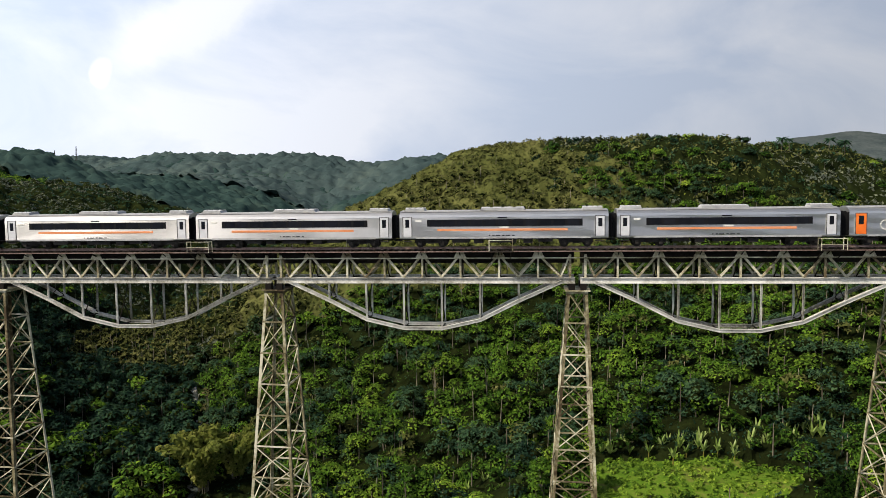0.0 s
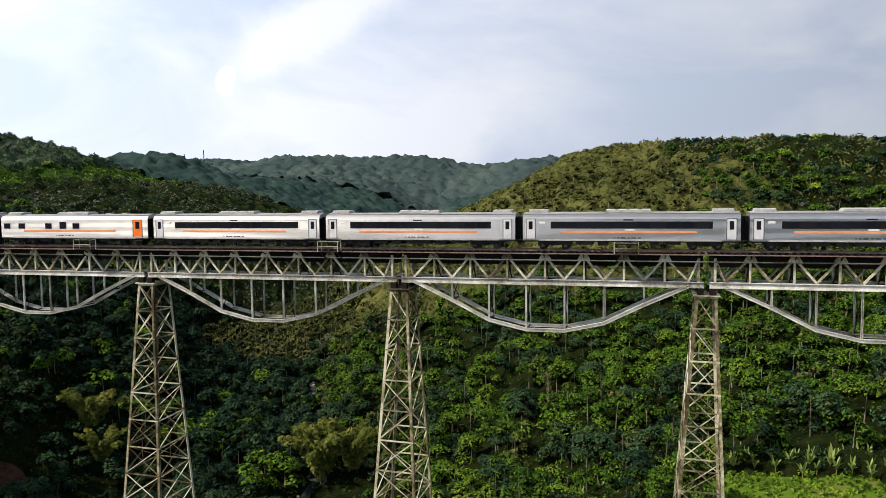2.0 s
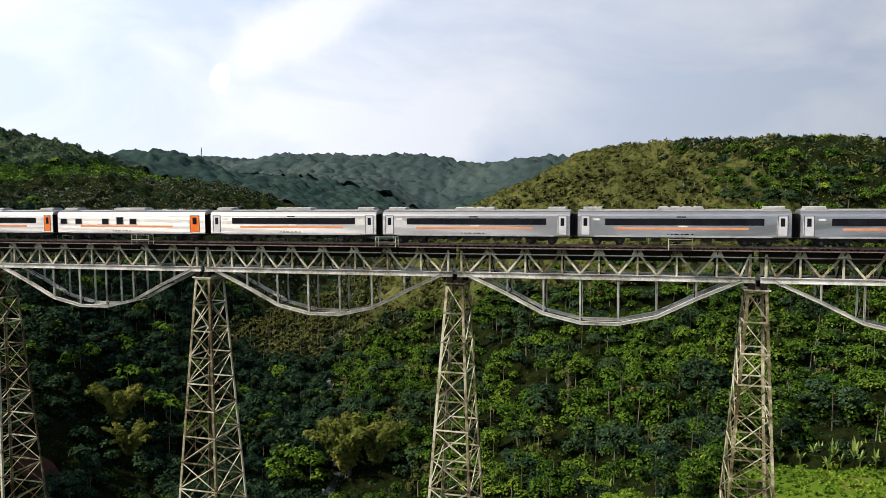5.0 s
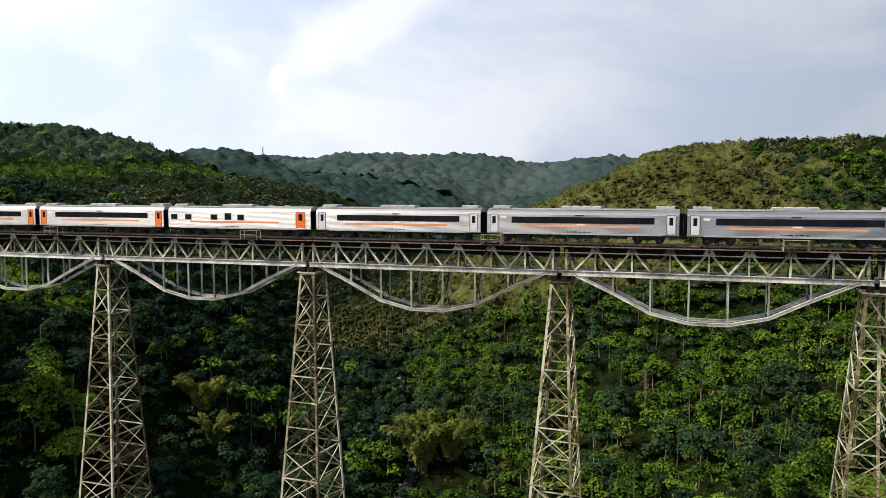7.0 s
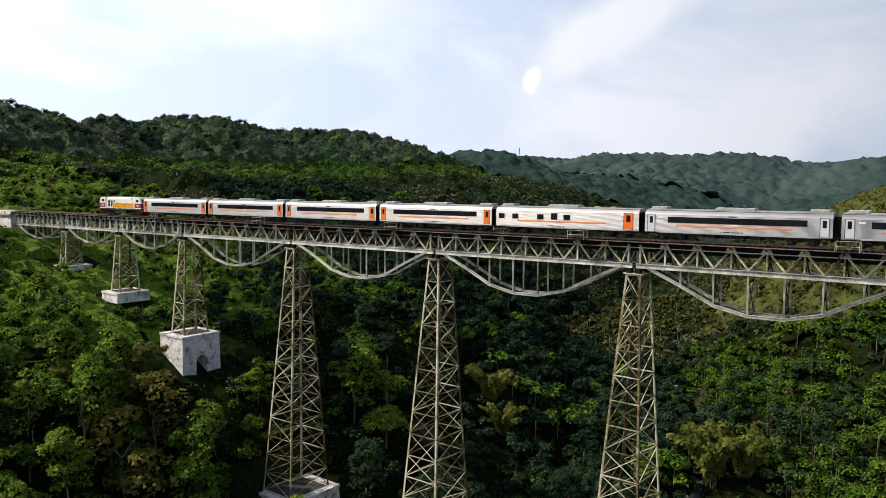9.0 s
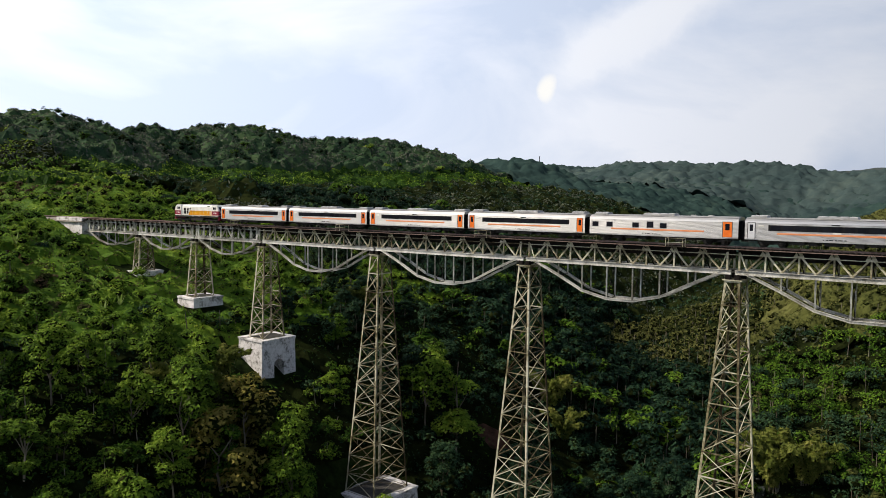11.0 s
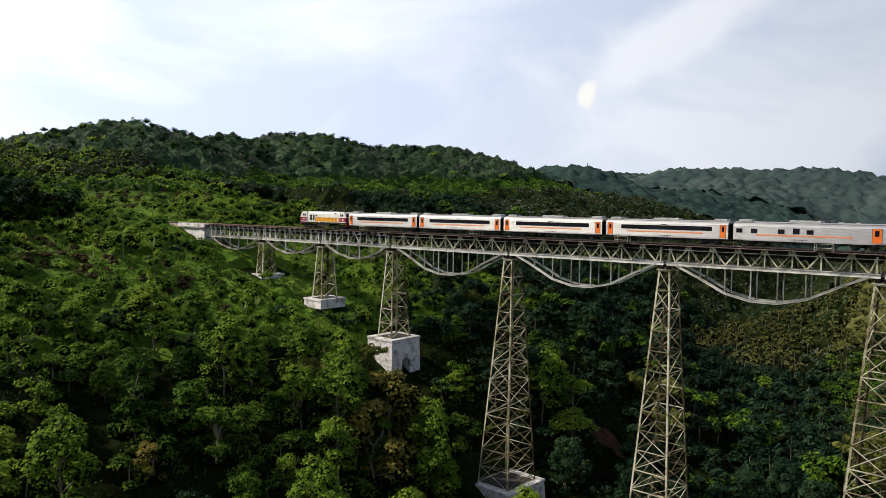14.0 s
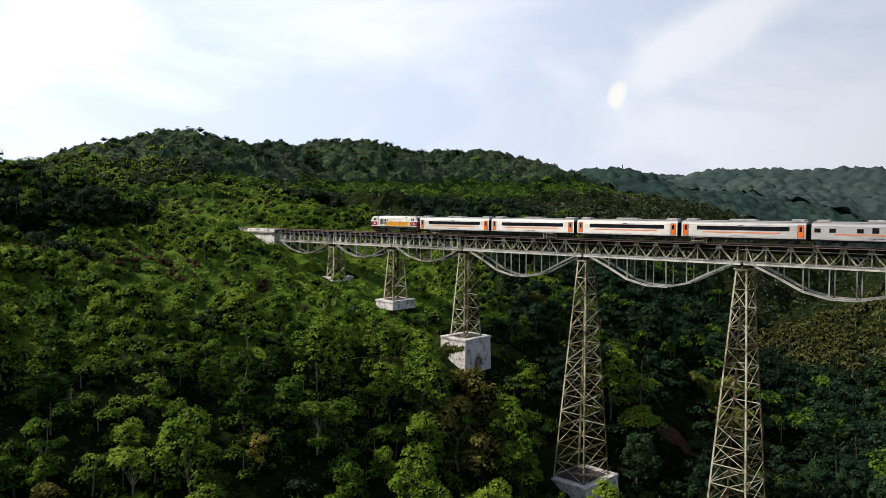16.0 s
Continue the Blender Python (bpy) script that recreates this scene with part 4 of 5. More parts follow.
# bluish dark greens, also used to paint the valley's shade
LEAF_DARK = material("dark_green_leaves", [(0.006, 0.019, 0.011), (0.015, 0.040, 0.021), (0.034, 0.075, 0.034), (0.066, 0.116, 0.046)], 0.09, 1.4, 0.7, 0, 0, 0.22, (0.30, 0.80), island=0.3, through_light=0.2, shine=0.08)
# the two far greens have aerial haze painted into their bluish colours
LEAF_FAR = material("haze_tinted_far_leaves", [(0.012, 0.027, 0.027), (0.030, 0.055, 0.050), (0.066, 0.098, 0.074)], 0.02, 0.14, 0.9, 0, 0, 0, (0.3, 0.8), island=0.2, shine=0.02)
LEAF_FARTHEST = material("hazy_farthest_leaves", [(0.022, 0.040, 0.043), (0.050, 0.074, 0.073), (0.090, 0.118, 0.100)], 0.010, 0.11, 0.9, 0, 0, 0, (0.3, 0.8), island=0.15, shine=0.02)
LEAF_DRY = material("yellowing_leaves", [(0.08, 0.085, 0.018), (0.18, 0.165, 0.035), (0.30, 0.24, 0.06)], 0.12, 1.6, 0.65, 0, 0, 0.2, (0.3, 0.75), island=0.3, through_light=0.25, shine=0.06)
LEAF_BAMBOO = material("bamboo_leaves", [(0.06, 0.08, 0.013), (0.13, 0.155, 0.028), (0.23, 0.23, 0.055)], 0.15, 1.6, 0.6, 0, 0, 0.2, (0.3, 0.75), island=0.3, through_light=0.3, shine=0.08)
LEAF_BROWN = material("sparse_brown_leaves", [(0.04, 0.048, 0.014), (0.085, 0.088, 0.028), (0.15, 0.135, 0.055)], 0.06, 1.2, 0.7, 0, 0, 0.2, (0.3, 0.75), island=0.3, through_light=0.2, shine=0.06)
LEAF_BROAD = material("banana_leaves", [(0.10, 0.17, 0.03), (0.22, 0.31, 0.07), (0.38, 0.44, 0.18)], 0.3, 2.0, 0.45, 0, 0, 0.2, (0.3, 0.75), island=0.25, through_light=0.3, shine=0.15)
# greyed and lightened: the haze over the hills is painted into this green
LEAF_HILL = material("hazed_grey_green_hill_leaves", [(0.048, 0.062, 0.050), (0.108, 0.124, 0.092), (0.19, 0.20, 0.135)], 0.03, 0.7, 0.8, 0, 0, 0.1, (0.3, 0.75), island=0.3, through_light=0.2, shine=0.05)
LEAF_OLIVE = material("olive_hill_leaves", [(0.048, 0.060, 0.016), (0.098, 0.108, 0.030), (0.165, 0.162, 0.056)], 0.03, 0.7, 0.8, 0, 0, 0.1, (0.3, 0.75), island=0.3, through_light=0.2, shine=0.05)
LEAF_RUST = material("rusty_brown_leaves", [(0.035, 0.024, 0.012), (0.085, 0.055, 0.03), (0.15, 0.10, 0.06)], 0.12, 1.6, 0.7, 0, 0, 0.2, (0.3, 0.75), island=0.3, through_light=0.2, shine=0.06)
# near-black growth: the shade inside crowns and under leaves is put into its colour
INNER_SHADE = material("shade_dark_inner_growth", [(0.005, 0.007, 0.002), (0.013, 0.019, 0.005), (0.03, 0.036, 0.010)], 0.3, 2.5, 0.95, 0, 0, 0, (0.3, 0.8), island=0.2, shine=0.02)
BARK = material("pale_bark", [(0.09, 0.075, 0.055), (0.24, 0.21, 0.165)], 0.6, 6, 0.9, 0, 0.3, 0.3)


def blades(centres, normals, size, aspect=1.7):
    """Leaf sprays: one drooping blade at each centre, facing along its normal."""
    n = len(centres)
    a = np.cross(normals, rng.normal(size=(n, 3)))
    a /= np.linalg.norm(a, axis=1, keepdims=True) + 1e-9
    b = np.cross(normals, a)
    s = size * rng.uniform(0.65, 1.35, (n, 1))
    a, b = a * s * 0.6 * aspect ** 0.5, b * s * 0.6 / aspect ** 0.5
    droop = -0.22 * s * np.array([[0, 0, 1.0]])
    v = np.stack([centres - a, centres + a * 0.75 - b + droop, centres + a * 0.55 + b + droop], 1)
    return v.reshape(-1, 3)


OCTA = np.array([(1, 0, 0), (0, 1, 0), (-1, 0, 0), (0, -1, 0), (0, 0, 1), (0, 0, -1)], float)
OCTA_F = np.array([(0, 1, 4), (1, 2, 4), (2, 3, 4), (3, 0, 4), (1, 0, 5), (2, 1, 5), (3, 2, 5), (0, 3, 5)])


def clumps(points, radius, per, size, up=0.7, loose=0.45, core=0.74, flat=0.72):
    """Leafy clumps at the points: a ragged inner mass with leaf sprays standing out of it. Returns sprays and masses."""
    n = len(points)
    r = np.broadcast_to(radius, n) * rng.uniform(0.75, 1.2, n)
    p = np.repeat(points, per, 0)
    o = rng.normal(size=p.shape)
    o[:, 2] = np.abs(o[:, 2]) * 1.1 - 0.2
    o /= np.linalg.norm(o, axis=1, keepdims=True)
    nrm = o + rng.normal(size=o.shape) * loose + np.array([[0, 0, up]])
    nrm /= np.linalg.norm(nrm, axis=1, keepdims=True)
    o = o * np.repeat(r, per)[:, None] * rng.uniform(0.7, 1.12, (len(p), 1)) * np.array([[1, 1, flat]])
    leaves = blades(p + o, nrm, size)
    if not core:
        return leaves, np.zeros((0, 6, 3))
    mass = OCTA[None] * rng.uniform(0.75, 1.3, (n, 6, 1)) * (r * core)[:, None, None] * np.array([[[1, 1, flat]]]) - np.array([[[0, 0, 0.12]]]) * r[:, None, None]
    a = rng.uniform(0, 6.28, n)
    c, s = np.cos(a)[:, None], np.sin(a)[:, None]
    mass = np.stack([mass[..., 0] * c - mass[..., 1] * s, mass[..., 0] * s + mass[..., 1] * c, mass[..., 2]], 2) + points[:, None]
    return leaves, mass


def leaf_mesh(name, grown, mat):
    leaves, mass = grown
    nq, nm = len(leaves) // 3, len(mass)
    co = np.concatenate([leaves, mass.reshape(-1, 3)]).astype(np.float32)
    tri = (OCTA_F[None] + 6 * np.arange(nm)[:, None, None] + 3 * nq).reshape(-1)
    loops = np.concatenate([np.arange(3 * nq), tri]).astype(np.int32)
    count = nq + 8 * nm
    me = bpy.data.meshes.new(name)
    me.vertices.add(len(co))
    me.vertices.foreach_set("co", co.ravel())
    me.loops.add(len(loops))
    me.loops.foreach_set("vertex_index", loops)
    me.polygons.add(count)
    me.polygons.foreach_set("loop_start", np.arange(0, 3 * count, 3, dtype=np.int32))
    me.polygons.foreach_set("loop_total", np.full(count, 3, dtype=np.int32))
    me.materials.append(mat)
    # the inner masses get the near-black colour that paints the crown's shade
    me.materials.append(INNER_SHADE)
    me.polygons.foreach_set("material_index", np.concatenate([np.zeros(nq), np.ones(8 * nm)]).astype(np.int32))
    me.update(calc_edges=True)
    return me


def round_points(h, r, n, low=0.35):
    """Clump places over a rounded, uneven crown of height h and radius r."""
    t = rng.uniform(0, 1, n)
    ang = rng.uniform(0, 2 * np.pi, n)
    z = h * (low + (1 - low) * t ** 0.8)
    rad = r * np.sqrt(np.clip(1 - ((t - 0.35) / 0.75) ** 2, 0.05, 1)) * rng.uniform(0.45, 1.0, n)
    lean = rng.normal(size=2) * 0.12 * r
    return np.stack([rad * np.cos(ang) + lean[0] * t, rad * np.sin(ang) + lean[1] * t, z], 1)


def layer_points(h, r, n):
    """Clumps on a few flat, spreading layers with gaps of sky between."""
    out = []
    levels = rng.uniform(0.35, 1.0, 5)
    for k in range(n):
        lv = levels[k % 5]
        a = (k % 5) * 2.4 + rng.normal() * 1.2
        d = r * rng.uniform(0.1, 1.0) * (1.25 - 0.7 * lv)
        out.append((d * math.cos(a), d * math.sin(a), h * (lv - 0.12 * (d / r) ** 2) + rng.normal() * 0.55))
    return np.array(out)


def trunk_shape(h, r, points, limbs=6):
    s = Shape()
    bend = [Vector((rng.normal() * 0.1 * k, rng.normal() * 0.1 * k, h * k / 4)) for k in range(5)]
    bend[0] = Vector((0, 0, -1.2))
    for k in range(4):
        s.tube(bend[k], bend[k + 1], r * (1 - 0.2 * k), r * (0.8 - 0.2 * k) + 0.02, 6)
    for i in rng.choice(len(points), min(limbs, len(points)), replace=False):
        p = Vector(points[i])
        k = max(1, min(3, int(p.z / h * 3)))
        s.tube(bend[k], p, r * 0.4, 0.03, 4)
    return s


TREES = {}
for k in range(5):
    h, r = 9.5 + 1.1 * k, 3.0 + 0.25 * k
    p = round_points(h, r * 0.9, 24 + 2 * k, 0.25)
    TREES["round%d" % k] = (p, 1.3, 96, 0.33, trunk_shape(h * 0.8, 0.18, p), (LEAF, LEAF_DARK, LEAF, LEAF_LIGHT, LEAF_DARK)[k], 0.7)
for k in range(4):
    h, r = 11.5 + 1.2 * k, 3.3
    p = layer_points(h, r, 30 + 3 * k)
    TREES["layered%d" % k] = (p, 1.05, 74, 0.33, trunk_shape(h * 0.95, 0.17, p, 10), (LEAF_LIGHT, LEAF, LEAF, LEAF_LIGHT)[k], 0.5)
for k in range(2):
    p = round_points(8 + k, 2.8, 16, 0.15)
    TREES["dry%d" % k] = (p, 1.35, 100, 0.33, trunk_shape(6, 0.16, p), LEAF_DRY, 0.7)
for k in range(2):
    h = 12.0 + k
    p = layer_points(h, 2.2, 12)
    TREES["bare%d" % k] = (p, 0.7, 14, 0.4, trunk_shape(h, 0.14, p, 12), LEAF_BROWN, 0.6)
LABELS = {
    "round": "dense green broadleaf tree on the valley slope",
    "layered": "tall thin-trunked tree with spreading green layers",
    "dry": "bushy tree with yellowing leaves on the slope",
    "bare": "thin pale-trunked tree with sparse brown leaves",
}


def tree_thing(kind):
    p, rad, per, size, trunk, mat, flat = TREES[kind]
    base = kind.rstrip("0123456789")
    t = thing("tree", LABELS[base], "tree", base + " trees")
    part("trunk", trunk, BARK, t)
    part("crown", leaf_mesh("crown", clumps(p, rad, per, size, flat=flat), mat), None, t)
    return t


def bamboo():
    t = thing("bamboo_clump", "arching clump of yellow-green feathery bamboo", "bamboo", "bamboo clumps")
    for k in range(16):
        a, lean, h = rng.uniform(0, 6.28), rng.uniform(1.5, 5.5), rng.uniform(8, 13)
        pts = [Vector((math.cos(a) * (0.5 + lean * s ** 2), math.sin(a) * (0.5 + lean * s ** 2), h * (s - 0.32 * s ** 3) - (1.0 if s == 0 else 0))) for s in (0, 0.25, 0.5, 0.75, 1.0)]
        s = Shape()
        for p, q in zip(pts, pts[1:]):
            s.tube(p, q, 0.06, 0.045, 5)
        part("culm", s, BARK, t)
        along = np.array([pts[i] + (pts[i + 1] - pts[i]) * f for i in (1, 2, 3) for f in (0.1, 0.4, 0.7, 1.0)])
        part("foliage", leaf_mesh("foliage", clumps(along, 0.8, 24, 0.5, 0.3, 0.4, 0.4), LEAF_BAMBOO), None, t)
    return t


def banana():
    t = thing("banana_plant", "banana plant with long pale green leaves", "banana plant", "banana plants")
    part("stem", Shape().tube((0, 0, -0.8), (0, 0, 1.9), 0.16, 0.1, 8), LEAF_DRY, t)
    for k in range(8):
        a = k * 0.85 + rng.uniform(-0.3, 0.3)
        L, rise = rng.uniform(1.6, 2.3), rng.uniform(1.2, 2.4)
        v, f = [], []
        for i in range(6):
            s = i / 5
            d = 0.1 + L * s * 0.62
            z = 1.8 + rise * 1.6 * s - 1.9 * s * s * (1.6 - rise * 0.6)
            w = 0.26 * math.sin(math.pi * min(1, 0.12 + 0.88 * s)) + 0.02
            c, q = math.cos(a), math.sin(a)
            for side, lift in ((-1, 0.12), (0, 0), (1, 0.12)):
                v.append((d * c - side * w * q, d * q + side * w * c, z + lift * w))
        for i in range(5):
            for j in range(2):
                n = i * 3 + j
                f.append((n, n + 1, n + 4, n + 3))
        part("leaf", Shape().add(v, f), LEAF_BROAD, t)
    return t


def spots(x0, x1, y0, y1, step, keep=1.0):
    gx, gy = np.meshgrid(np.arange(x0, x1, step), np.arange(y0, y1, step))
    p = np.stack([gx.ravel(), gy.ravel()], 1) + rng.uniform(-0.48, 0.48, (gx.size, 2)) * step
    return p[rng.uniform(0, 1, len(p)) < keep]


def clear(p):
    """Keeps growth off the line, the towers, the grass terrace and the stream."""
    x, y = p[:, 0], p[:, 1]
    g = height(x, y)
    ok = ~((np.abs(y - 1.3) < 6.5) & ((x < -150) | (g > -16)))
    for px in (-134, -112, -90, -60, -30, 0, 30, 60, 90):
        ok &= ~((np.abs(x - px) < 8.5) & (np.abs(y - 1.3) < 9.5))
    ok &= np.hypot((x - 78) / 17, (y - 45) / 9) > 1.15
    ok &= np.hypot((x - 84) / 15, (y - 33) / 7) > 1
    ok &= np.hypot((x + 9) / 9, (y - 70) / 11) > 1
    ok &= np.hypot((x + 83) / 10, (y + 5) / 9) > 1
    ok &= np.hypot((x + 57) / 7, (y - 33) / 11) > 1
    ok &= np.hypot((x + 142) / 8, (y + 24) / 4) > 1
    return p[ok]


# single trees where the camera passes nearest
kinds = list(TREES)
masters = {k: tree_thing(k) for k in kinds}
used = set()
near = clear(spots(-104, 112, -108, 62, 8.9, 0.95))
near = near[(near[:, 1] > -78) | (near[:, 0] < -42)]
near = near[~((near[:, 0] < -84) & (near[:, 1] > -30) & (near[:, 1] < 12))]
count = 0
for x, y in near:
    if abs(x - float(stream_x(y))) < 2.5 or count >= 296:
        continue
    roll = rng.uniform()
    if x > float(stream_x(y)):
        kind = ("layered%d" % rng.integers(4) if roll < 0.4 else "round%d" % rng.choice((0, 2, 3))) if roll < 0.95 else "dry%d" % rng.integers(2)
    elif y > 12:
        # west of the stream the slope's shade is put in with dark-leaved kinds
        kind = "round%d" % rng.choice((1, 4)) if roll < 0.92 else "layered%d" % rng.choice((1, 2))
    else:
        kind = "round%d" % rng.choice((0, 3, 3, 3)) if roll < 0.65 else ("layered%d" % rng.choice((0, 3, 0, 1)) if roll < 0.9 else "dry%d" % rng.integers(2))
    s = rng.uniform(0.45, 1.1)
    m = Matrix.Translation((x, y, float(height(x, y)) - 0.1)) @ Matrix.Rotation(rng.uniform(0, 6.28), 4, "Z")
    ob = masters[kind]
    if kind in used:
        ob = copy_thing(ob, m)
    else:
        used.add(kind)
        ob.matrix_basis = m
    ob.scale = (s, s, s * rng.uniform(0.85, 1.1))
    count += 1
# the bushy stand before the arched footing, and bright single trees in the valley
for kind, x, y, s in (("round3", -84, -19, 1.0), ("round3", -78, -23, 1.15), ("dry0", -67, -26, 1.75), ("dry1", -72, -18, 1.6), ("round0", -77, -15, 1.05), ("round3", -73, -29, 1.3), ("round3", -88, -25, 0.95), ("round3", -66, 22, 1.35), ("layered3", -61, 26, 1.4), ("round3", -70, 28, 1.2)):
    ob = copy_thing(masters[kind], Matrix.Translation((x, y, float(height(x, y)) - 0.2)) @ Matrix.Rotation(x * 1.7, 4, "Z"))
    ob.scale = (s, s, s)
for kind, x, y in (("bare0", 34.0, 96.0), ("bare1", -24.0, 104.0)):
    if kind not in used:
        masters[kind].matrix_basis = Matrix.Translation((x, y, float(height(x, y))))
        used.add(kind)
for kind in kinds:
    if kind not in used:
        masters[kind].matrix_basis = Matrix.Translation((-90 + 5 * kinds.index(kind), 78, float(height(-90 + 5 * kinds.index(kind), 78))))

first_bamboo = bamboo()
for k, (x, y, s) in enumerate(((-12, 75, 1.5), (-7, 80, 1.25), (-82, -22, 1.15), (-60, 62, 1.15), (-85, -14, 1.0), (-17, 84, 1.1), (-54, 58, 0.9), (-96, 34, 0.8))):
    m = Matrix.Translation((x, y, float(height(x, y)))) @ Matrix.Rotation(k * 1.3, 4, "Z")
    b = first_bamboo if k == 0 else copy_thing(first_bamboo, m)
    b.matrix_basis = m
    b.scale = (s, s, s)

first_banana = banana()
places = [(58 + 3.4 * k + rng.uniform(-1, 1), 56 + 3 * math.sin(k * 1.9) + rng.uniform(-1, 1)) for k in range(16)] + [(56 + 3.1 * k + rng.uniform(-1, 1), 59.5 + 3 * math.sin(k * 1.3) + rng.uniform(-1, 1)) for k in range(15)]
places += [(54 + 1.2 * k + rng.uniform(-1, 1), 57 + rng.uniform(-3, 3)) for k in range(42)]
places += [(50 + 2.9 * k, 36 + rng.uniform(-3, 3)) for k in range(6)] + [(36 + 3.0 * k, 50 + rng.uniform(-4, 4)) for k in range(7)]
places += [(-128 + rng.uniform(-25, 30), -18 + rng.uniform(-22, 6)) for k in range(22)] + [(-120 + rng.uniform(-12, 12), 14 + rng.uniform(-3, 8)) for k in range(6)]
for k, (x, y) in enumerate(places):
    m = Matrix.Translation((x, y, float(height(x, y)))) @ Matrix.Rotation(k * 2.1, 4, "Z")
    b = first_banana if k == 0 else copy_thing(first_banana, m)
    b.matrix_basis = m
    s = rng.uniform(0.5, 0.85)
    b.scale = (s, s, s)


def forest(name, label, points, mat, h_range, shape_n, rad, per, size, low=0.3, trunks=False, sink=0.5, loose=0.45, core=0.74, flat=0.72):
    """Many trees joined as one growth. points: (n, 2)."""
    shapes = [round_points(1.0, 0.47, shape_n, low) for _ in range(6)]
    out, stems = [], Shape()
    z = height(points[:, 0], points[:, 1])
    for i, (x, y) in enumerate(points):
        h = rng.uniform(*h_range)
        p = shapes[rng.integers(6)] * np.array([[h * rng.uniform(0.85, 1.3), h * rng.uniform(0.85, 1.3), h]])
        a = rng.uniform(0, 6.28)
        c, s = math.cos(a), math.sin(a)
        p = np.stack([p[:, 0] * c - p[:, 1] * s + x, p[:, 0] * s + p[:, 1] * c + y, p[:, 2] + z[i] - sink], 1)
        out.append(p)
        if trunks:
            stems.tube((x, y, z[i] - 1), (x + rng.normal() * 0.4, y + rng.normal() * 0.4, z[i] + h * 0.85), 0.17, 0.06, 4)
    ob = new(name, leaf_mesh(name, clumps(np.concatenate(out), rad, per, size, 0.7, loose, core, flat), mat))
    tagged(ob, label, "forest", kind="stuff")
    if trunks:
        st = part("trunks", stems, BARK, ob, "pale thin tree trunks")
        tagged(st, kind="stuff")
    return ob


def mixed(name, label, points, *rest, shares=(0.5, 0.3, 0.2), **more):
    """The same growth in three greens."""
    pick = rng.choice(3, len(points), p=shares)
    for k, mat in enumerate((LEAF, LEAF_LIGHT, LEAF_DARK)):
        if not (pick == k).any():
            continue
        forest(name, label % ("green", "light green", "dark green")[k], points[pick == k], mat, *rest, **more)


def seen_side(p, d0, d1):
    """Points between two distances of the valley's middle, on slopes that face it."""
    out = np.stack([p[:, 0] - 20, p[:, 1] + 90], 1)
    out = out / np.linalg.norm(out, axis=1, keepdims=True)
    rise = height(p[:, 0] + 12 * out[:, 0], p[:, 1] + 12 * out[:, 1]) - height(p[:, 0] - 12 * out[:, 0], p[:, 1] - 12 * out[:, 1])
    p = p[rise > -2.0]
    d = np.hypot(p[:, 0] - 20, p[:, 1] + 90)
    az = np.degrees(np.arctan2(-(p[:, 0] - 40), p[:, 1] + 90))
    return p[(d > d0) & (d < d1) & (az > -28) & (az < 84)]


outside = lambda p: p[~((p[:, 0] > -104) & (p[:, 0] < 112) & (p[:, 1] > -76) & (p[:, 1] < 62))]
slope = lambda p: p[np.abs(p[:, 0] - stream_x(p[:, 1])) > 1.3]


def domes(x, y, cell, h, seed):
    """Heights of rounded tree tops, one in every cell of an uneven grid."""
    i, j = np.floor(x / cell), np.floor(y / cell)
    best = np.zeros_like(x)

    def scatter(a, b, k):
        v = np.sin(a * 127.1 + b * 311.7 + k * 74.7 + seed) * 43758.5453
        return v - np.floor(v)

    for di in (-1, 0, 1):
        for dj in (-1, 0, 1):
            a, b = i + di, j + dj
            cx, cy = (a + 0.15 + 0.7 * scatter(a, b, 1)) * cell, (b + 0.15 + 0.7 * scatter(a, b, 2)) * cell
            top, r = h * (0.45 + 0.75 * scatter(a, b, 3)), cell * (0.6 + 0.35 * scatter(a, b, 4))
            d = np.hypot(x - cx, y - cy) / r
            best = np.maximum(best, top * np.sqrt(np.clip(1 - d * d, 0, 1)))
    return best + (0.5 * domes(x + 31, y - 17, cell * 0.43, h * 0.45, seed + 2) if cell > 4 else 0)


